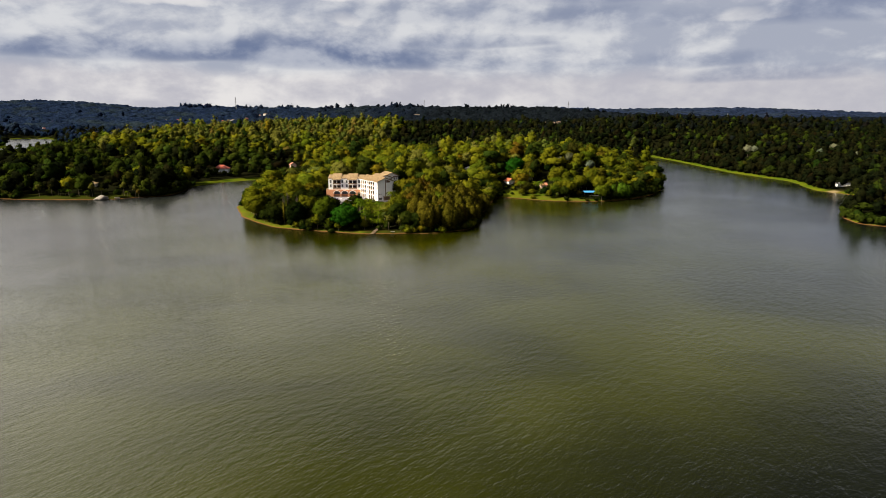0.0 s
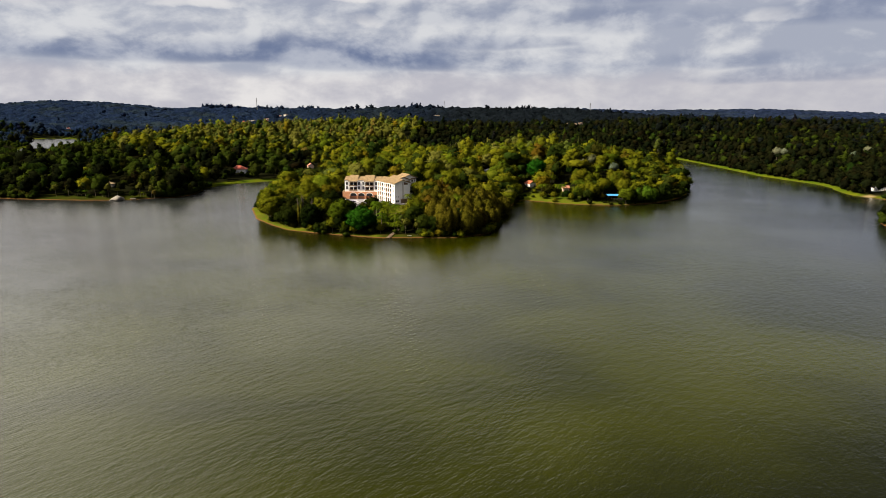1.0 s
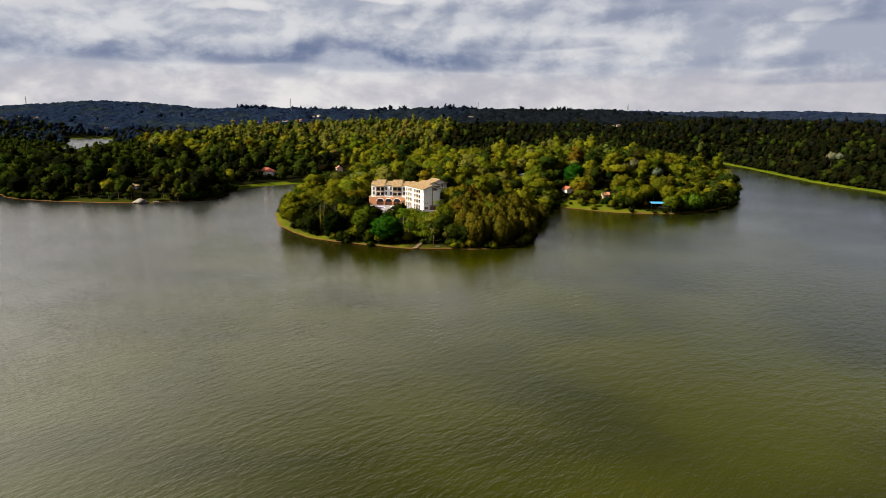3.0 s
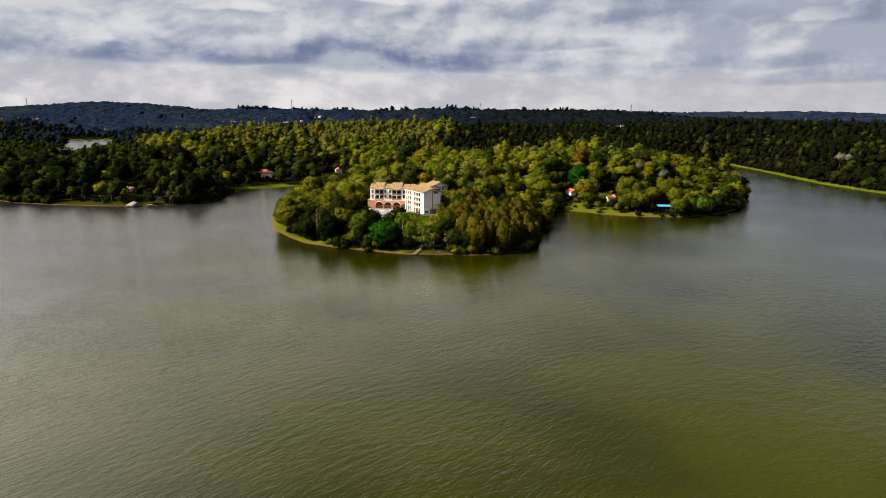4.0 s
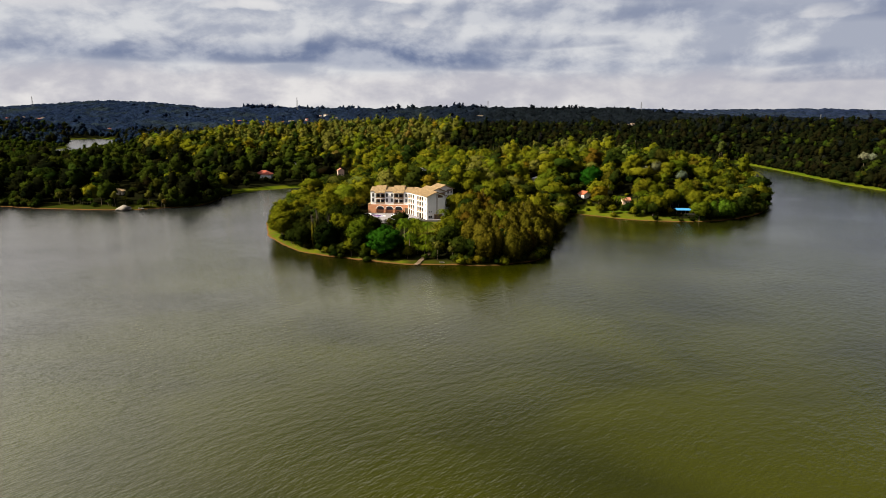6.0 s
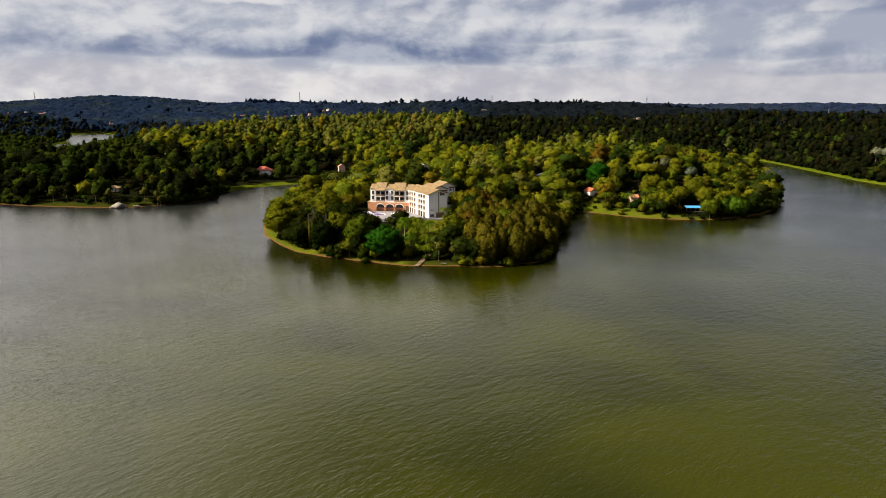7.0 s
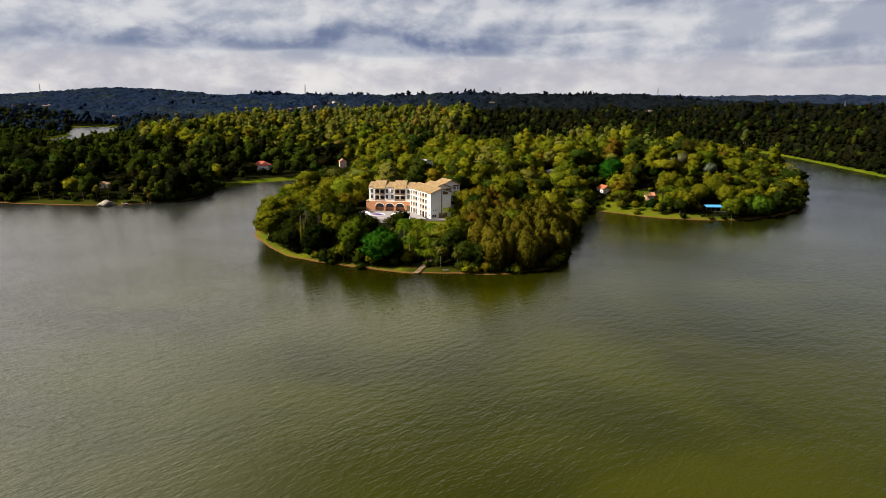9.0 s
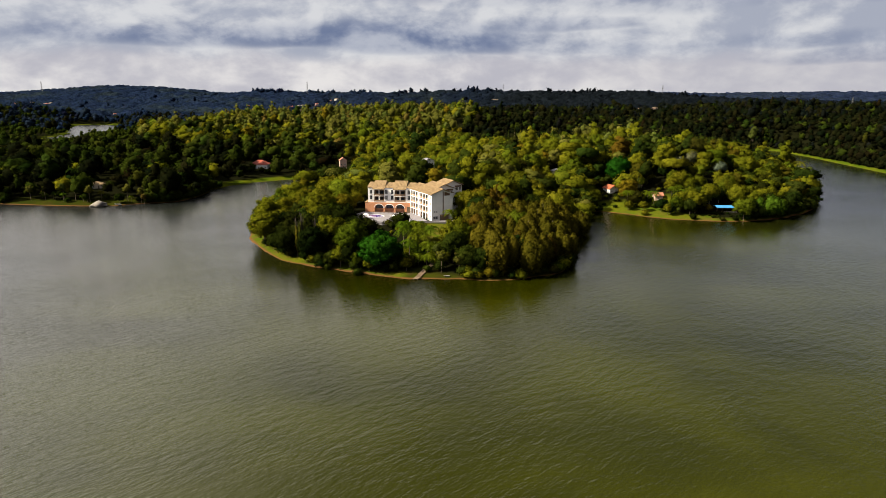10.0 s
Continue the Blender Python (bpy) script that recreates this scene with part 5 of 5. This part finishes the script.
# ---- planting ----
def plant_woods():
    x, y = scatter(-150, 60, 345, 640, 8.8, 1)
    near = ((y < 445) | (x < -105)) & (y < 480)
    for px, py in zip(x[near], y[near]):
        r = random.random()
        if px > -22 and r < 0.72:
            k = random.choice(FEATHER)
        elif r < (0.12 if -104 < px < -56 and py < 412 else 0.28 if px < -50 and py < 418 else 0.80):
            k = random.choice(BROAD)
        else:
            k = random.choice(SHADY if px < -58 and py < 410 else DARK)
        put(k, px, py, random.uniform(0.8, 1.2), group="trees of the peninsula")
        if py < 410 and random.random() < 0.8:
            put(random.choice(BUSH), px + random.uniform(-3, 3), py + random.uniform(-4, 1), random.uniform(0.8, 1.5), group="bushes under the trees")
    mixed_woods("peninsula_woods", "woodland on the peninsula behind the hotel", x[~near], y[~near], FINE_KINDS, (("dark", M_dark, 0.22), ("olive", M_leaf, 0.69), ("pale", M_euc, 0.09)), 2, 0.75, 1.6, 0.9)
    x, y = scatter(46, 320, 480, 700, 9.2, 3)
    front = (y < 530) & (x < 200)
    for px, py in zip(x[front], y[front]):
        put(random.choice(DARK[:2] + BROAD if px < 132 else DARK + SHADY + BROAD[:1]), px, py, random.uniform(0.75, 1.1), group="trees of the wooded spit")
    mixed_woods("spit_woods", "woodland on a low spit", x[~front], y[~front], FINE_KINDS, (("dark", M_dark, 0.36), ("olive", M_leaf, 0.46), ("brown", M_feather, 0.13), ("pale", M_euc, 0.05)), 4, 0.75, 1.5, 0.9)
    x, y = scatter(-720, -140, 480, 720, 10.0, 5)
    mixed_woods("bank_woods", "woodland on the lake bank", x, y, NEAR_KINDS, (("deep", M_clouded, 0.4), ("dark", M_dark, 0.57), ("olive", M_leaf, 0.03)), 6, 0.65, 1.5)
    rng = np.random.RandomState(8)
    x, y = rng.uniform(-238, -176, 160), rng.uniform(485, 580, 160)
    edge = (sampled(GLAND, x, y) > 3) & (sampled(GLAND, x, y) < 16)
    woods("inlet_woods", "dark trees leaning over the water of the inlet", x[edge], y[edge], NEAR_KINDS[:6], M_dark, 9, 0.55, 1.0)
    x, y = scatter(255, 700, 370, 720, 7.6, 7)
    mixed_woods("shore_woods", "woodland above a grassy shore", x, y, MID_KINDS, (("deep", M_clouded, 0.86), ("dark", M_dark, 0.14)), 8, 0.6, 1.15)
    x, y = scatter(-150, 260, 640, 720, 9.0, 9)
    mixed_woods("inner_woods", "woodland behind the peninsula", x, y, NEAR_KINDS, (("dark", M_dark, 0.34), ("olive", M_leaf, 0.66)), 10, 0.75, 1.75, 0.9)
    x, y = scatter(-1000, 900, 720, 1150, 13.6, 11)
    low = x < -0.62 * (y - 117)
    woods("valley_woods", "dark low woodland before the far pond", x[low], y[low], MID_KINDS, M_dark, 22, 0.5, 0.85)
    tx, ty = scatter(-660, -470, 770, 860, 15, 23)
    woods("pondside_trees", "tall thin grey-green trees before the far pond", tx, ty, PALE_KINDS, M_dark, 24, 0.6, 0.85)
    x, y = x[~low], y[~low]
    left = x < -60
    thin = left & ~((y > 860) & (x > -430) & (np.random.RandomState(3).uniform(0, 1, len(x)) < 0.4))
    mixed_woods("hillside_woods", "woodland on rolling hillsides", x[thin], y[thin], MID_KINDS, (("dark", M_dark, 0.44), ("olive", M_leaf, 0.45), ("pale", M_euc, 0.11)), 12, 0.7, 1.7, 0.92)
    x, y = scatter(-60, 900, 720, 1150, 10.8, 12)
    mixed_woods("upland_woods", "green woodland on the upland", x, y, FAR_KINDS, (("deep", M_clouded, 0.84), ("dark", M_dark, 0.13), ("dim", M_plain, 0.03)), 12, 0.6, 1.05, 0.9)
    x, y = scatter(-440, -85, 830, 1160, 13, 31, 0.5)
    woods("eucalyptus_stand", "stand of tall pale eucalyptus trees along a ridge", x, y, PALE_KINDS, M_euc, 32, 0.8, 1.25)
    x, y = scatter(40, 140, 640, 900, 20, 33, 0.4)
    woods("tall_trees", "scattered tall pale trees above the woodland", x, y, PALE_KINDS, M_euc, 34, 0.8, 1.15)
    x, y = scatter(-1500, 1250, 1150, 1500, 17, 18)
    west = x < -0.3 * y
    mixed_woods("foothill_woods", "woodland below the far hills", x[west], y[west], FAR_KINDS, (("dim", M_far, 0.6), ("deep", M_clouded, 0.4)), 19, 0.75, 1.4)
    mixed_woods("lower_woods", "woodland on low ground below the ridge", x[~west], y[~west], FAR_KINDS, (("dim", M_plain, 0.35), ("deep", M_clouded, 0.6), ("dark", M_dark, 0.05)), 20, 0.75, 1.5)
    canopy("hill_woods", "woodland on far hills, leaves tinted blue for haze", -2500, 2200, 1490, 2720, 9.6, M_far, 14, 1, 15)
    canopy("distant_woods", "woodland on the distant hills, leaves tinted blue for haze", -4600, 4600, 2700, 4880, 24, M_distant, 16, 2, 18)
    x, y = scatter(-2300, 2000, 1150, 2300, 62, 13, 0.12)
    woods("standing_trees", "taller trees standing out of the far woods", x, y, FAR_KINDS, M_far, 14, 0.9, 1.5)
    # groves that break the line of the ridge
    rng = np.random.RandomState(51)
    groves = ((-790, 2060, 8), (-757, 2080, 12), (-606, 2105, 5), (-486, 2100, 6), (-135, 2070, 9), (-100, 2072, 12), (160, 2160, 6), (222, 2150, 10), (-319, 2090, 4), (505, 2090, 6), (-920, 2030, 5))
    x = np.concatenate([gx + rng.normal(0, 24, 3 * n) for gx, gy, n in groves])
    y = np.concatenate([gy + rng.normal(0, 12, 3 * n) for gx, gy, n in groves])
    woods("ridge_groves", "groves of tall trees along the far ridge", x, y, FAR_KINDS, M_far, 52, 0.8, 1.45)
    x, y = scatter(-1110, -850, 1150, 1400, 12, 35)
    mixed_woods("pond_woods", "tall trees beside the far pond", x, y, PALE_KINDS + MID_KINDS, (("dim", M_far, 0.6), ("dark", M_dark, 0.4)), 36, 0.8, 1.3)
    x, y = scatter(300, 430, 560, 960, 4.5, 41)
    edge = sampled(GLAND, x, y) < 17
    woods("edge_scrub", "dense scrub at the foot of the woods above the grass", x[edge], y[edge], SCRUB_KINDS, M_clouded, 42, 0.9, 1.8)
    rng = np.random.RandomState(61)
    x = np.concatenate([rng.uniform(48, 82, 50), rng.uniform(48, 104, 60), rng.uniform(316, 338, 40), rng.uniform(-240, -205, 16)])
    y = np.concatenate([rng.uniform(546, 562, 50), rng.uniform(556, 584, 60), rng.uniform(1004, 1044, 40), rng.uniform(634, 640, 16)])
    woods("undergrowth", "bushy undergrowth between the trees", x, y, SCRUB_KINDS, M_dark, 62, 0.8, 1.7)
    # scrub that closes the edge of the woods down to the water
    rng = np.random.RandomState(77)
    for name, x0, x1, y0, y1, deep, mat in (("bank_scrub", -470, -330, 478, 560, 9, M_dark), ("spit_scrub", 128, 262, 488, 760, 7, M_dark), ("inlet_scrub", -244, -176, 480, 575, 11, M_dark), ("shore_scrub", 255, 352, 370, 540, 7, M_dark)):
        x, y = rng.uniform(x0, x1, 9000), rng.uniform(y0, y1, 9000)
        land = sampled(GLAND, x, y)
        ok = np.nonzero((land > 1.0) & (land < deep))[0][:260]
        woods(name, "low dense scrub along the waterline", x[ok], y[ok], SCRUB_KINDS, mat, 78, 0.8, 1.7)


plant_woods()


def garden():
    """Plants between the hotel and the water, and along the shores."""
    put(MANGO, -56, 360.5, 0.98)
    for x, y, k in ((-47.5, 384, 0), (-45, 377, 1), (-46, 371, 1), (-50, 379, 0), (-44, 383, 1), (-47, 389, 1), (-51, 386, 0), (-33.0, 409, 1), (-49.5, 391, 0), (-45, 390, 1), (-41, 378, 0), (-38, 370, 1), (-39, 386, 1), (-131, 425, 0), (-134, 434, 1), (-129, 440, 0), (-125, 430, 1), (-138, 444, 0)):
        put(PALM[k], x, y, random.uniform(1.0, 1.3), group="palms of the peninsula")
    for i in range(22):
        put(BANANA, random.uniform(-47, -33), random.uniform(364, 384), random.uniform(0.9, 1.6), group="banana plants below the terrace")
    for x, y in ((-60, 407), (-62.5, 409), (-58, 408)):
        put(BUSH[1], x, y, 1.0, group="bushes by the terrace")
    put(BUSH[2], -56.5, 408.5, 2.1)
    for x, y, k, s in ((-28.5, 435, 0, 0.95), (-24.5, 431, 2, 0.85), (-29.5, 427, 1, 0.5), (-21, 440, 1, 1.0), (-25, 422, 3, 0.6), (-19, 428, 4, 0.85)):
        put(BROAD[k], x, y, s, group="trees of the peninsula")
    for i in range(26):
        x = -70 + 42 * i / 25
        put(random.choice(BUSH), x + random.uniform(-1, 1), random.uniform(398, 406) if -46 > x or x > -28 else random.uniform(366, 372), random.uniform(0.4, 0.7), group="bushes by the terrace")
    for x, y, s in ((-65, 378, 0.5), (-66, 359, 0.55), (-60, 356.5, 0.4), (-45, 357, 0.4), (-73, 361, 0.6), (-30, 362, 0.45), (-21, 374, 0.7), (-31, 360, 0.4), (-22, 364, 0.6), (-20, 386, 0.7)):
        put(random.choice(BROAD + DARK), x, y, s, group="trees of the peninsula")
    for i in range(44):
        put(random.choice(BUSH), random.uniform(-70, -46), random.uniform(360, 390), random.uniform(0.9, 1.4), group="bushes below the terrace")
    for x, y, s in ((-57, 357.5, 1.2), (-50, 357, 1.1), (-46.5, 359.5, 1.3), (-60, 360.5, 1.4), (-53, 356, 1.0), (-44, 363, 1.3), (-36.5, 357.5, 0.8), (-32, 359, 1.0), (-22, 355.5, 1.2), (-17, 357, 1.4)):
        put(BUSH[1 + int(x) % 2], x, y, s, group="bushes along the shore")
    for x, y, s in ((-92.5, 372, 1.0), (-95.5, 374, 0.92), (-88, 376, 0.85)):
        put(SPIRE, x, y, s, group="bare conifers")
    for k, (x, y) in enumerate(((-31, 357, ), (-24, 356), (-20, 360), (-34, 366))):
        put(PALE[k % 2], x, y, 0.55, group="slender trees by the boardwalk")
    # shrubs at the foot of the palms
    for i in range(40):
        put(random.choice(BUSH), random.uniform(-48, -28), random.uniform(364, 390), random.uniform(0.6, 1.0), group="bushes below the terrace")
    # the wooded spit
    put(MANGO, 66, 552, 1.0)
    put(BAMBOO, 144, 499.5, 1.2)
    put(BAMBOO, 150, 504, 1.0)
    for x, y, s in ((104, 556, 0.85), (115, 566, 0.9), (133, 560, 0.8), (96, 572, 0.75)):
        put(WHITE_BLOOM, x, y, s, group="flowering trees on the spit")
    for x, y, k in ((93, 514, 0), (69, 527, 0), (100, 528, 0), (104, 533, 1), (71, 562, 0), (76, 540, 0), (80, 547, 1), (97, 521, 0), (82, 515, 1), (66, 514, 0), (98, 509, 0), (102, 512, 1), (78, 516, 0)):
        put(PALM[k], x, y, random.uniform(1.0, 1.3), group="palms on the spit")
    for x, y, s in ((74, 505, 0.5), (95, 503, 0.8), (66, 508, 0.45), (86, 495, 0.45), (72, 520, 0.5), (140, 506, 0.9), (147, 512, 1.0), (79, 540, 0.6), (106, 524, 0.9), (66, 512, 0.4), (74, 514, 0.55), (79, 517, 0.5), (88, 497, 0.6), (92, 500, 0.7), (100, 498, 0.75), (134, 505, 0.8), (137, 508, 0.85), (97, 535, 0.75), (128, 526, 0.9)):
        put(random.choice(BROAD + DARK), x, y, s, group="trees of the wooded spit")
    for x, y, s in ((84, 503, 0.75), (99, 497, 0.85), (105, 505, 0.95), (103, 499, 0.8)):
        put(DARK[int(x) % len(DARK)], x, y, s, group="trees of the wooded spit")
    for x, y, s in ((137, 503, 0.85), (141, 506, 0.95), (101, 504, 0.6)):
        put(BROAD[int(x) % len(BROAD)], x, y, s, group="trees of the wooded spit")
    for i in range(54):
        x = random.uniform(50, 150)
        y = random.uniform(495, 535)
        if 2.0 < float(sampled(GLAND, x, y)) and not (112 < x < 133 and y < 520):
            put(random.choice(BUSH), x, y, random.uniform(0.5, 1.1), group="bushes on the lawn")
    for i in range(26):
        x = random.uniform(107, 140)
        y = random.uniform(489, 500)
        if 0.8 < float(sampled(GLAND, x, y)):
            put(BUSH[1 + i % 2], x, y, random.uniform(0.3, 0.5), group="bushes on the lawn")
    # lone tall trees that stand out of the woods
    for x, y, s in ((-5, 823, 1.1), (155, 847, 1.15), (-268, 746, 1.0), (-115, 815, 0.9), (-12, 830, 0.85), (-330, 690, 0.9), (210, 700, 0.8)):
        put(CONE, x, y, s, group="conifers in the woods")
    for x, y, s in ((72, 783, 1.75), (66, 776, 1.4), (308, 1007, 1.5), (300, 990, 1.2), (-82, 778, 1.0), (60, 640, 1.1)):
        put(PALE[0], x, y, s, group="tall trees in the woods")
    for x, y, s in ((386, 793, 1.1), (437, 724, 1.0), (475, 762, 1.0), (460, 695, 0.9), (392, 788, 0.9)):
        put(WHITE_BLOOM, x, y, s, group="flowering trees on the far shore")
    # thin trees and palms on the open bank
    for i, x in enumerate(np.linspace(-316, -240, 26)):
        y = 486 + 0.12 * max(0, x + 262) * 2 + random.uniform(3, 13)
        kind = (PALE[0], PALM[0], BUSH[1], PALE[1], PALE[0], PALM[1], DARK[0])[i % 7]
        if abs(x + 261) > 4:
            put(kind, x, y, random.uniform(0.5, 0.75) if kind not in BUSH else 1.0, group="trees on the open bank")
    for x, y in ((-143, 460), (-141, 468), (-146, 476), (-138, 455)):
        put(PALM[0], x, y, 1.2, group="palms of the peninsula")
    for i in range(16):
        x = random.uniform(98, 152)
        y = 483.5 + 0.02 * (x - 112) ** 2 * (0.35 if x > 112 else 0.25) + random.uniform(0, 5)
        if 0.6 < float(sampled(GLAND, x, y)) < 6:
            put(random.choice(BUSH[1:]), x, y, random.uniform(0.35, 1.3), group="bushes on the lawn")
    # bushes that lean over the water
    for x0, y0 in rounded(FRONT, 4):
        for k in range(5 if x0 > -22 else 2):
            x, y = x0 + random.uniform(-4, 4), y0 + random.uniform(-4, 4)
            far = 0.3 if x > -22 or y > 450 else 7.0
            if far < float(sampled(GLAND, x, y)) < far + 5:
                put(random.choice(BUSH), x, y, random.uniform(0.7, 1.3), group="bushes along the shore")
    for x, y, s in ((-110.5, 385, 0.62), (-106, 382.5, 0.5), (-82, 362.5, 0.5), (-77, 361.5, 0.62), (-90, 367.5, 0.45), (-66, 357.5, 0.42)):
        put(DARK[1], x, y, s, group="trees of the peninsula")
    for x, y, s in ((-81, 361.5, 1.2), (-64, 353.8, 0.9), (-78, 360, 0.8)):
        put(BUSH[1], x, y, s, group="bushes along the shore")


garden()


# ---- masts on the far hills ----
for x, y, tall in ((-1718, 2300, 44), (-643, 2050, 46), (430, 2150, 36), (853, 1900, 36), (-48, 2100, 32)):
    mast("power_mast", "tall grey lattice mast on a far hill", x, y, tall, 2.4)
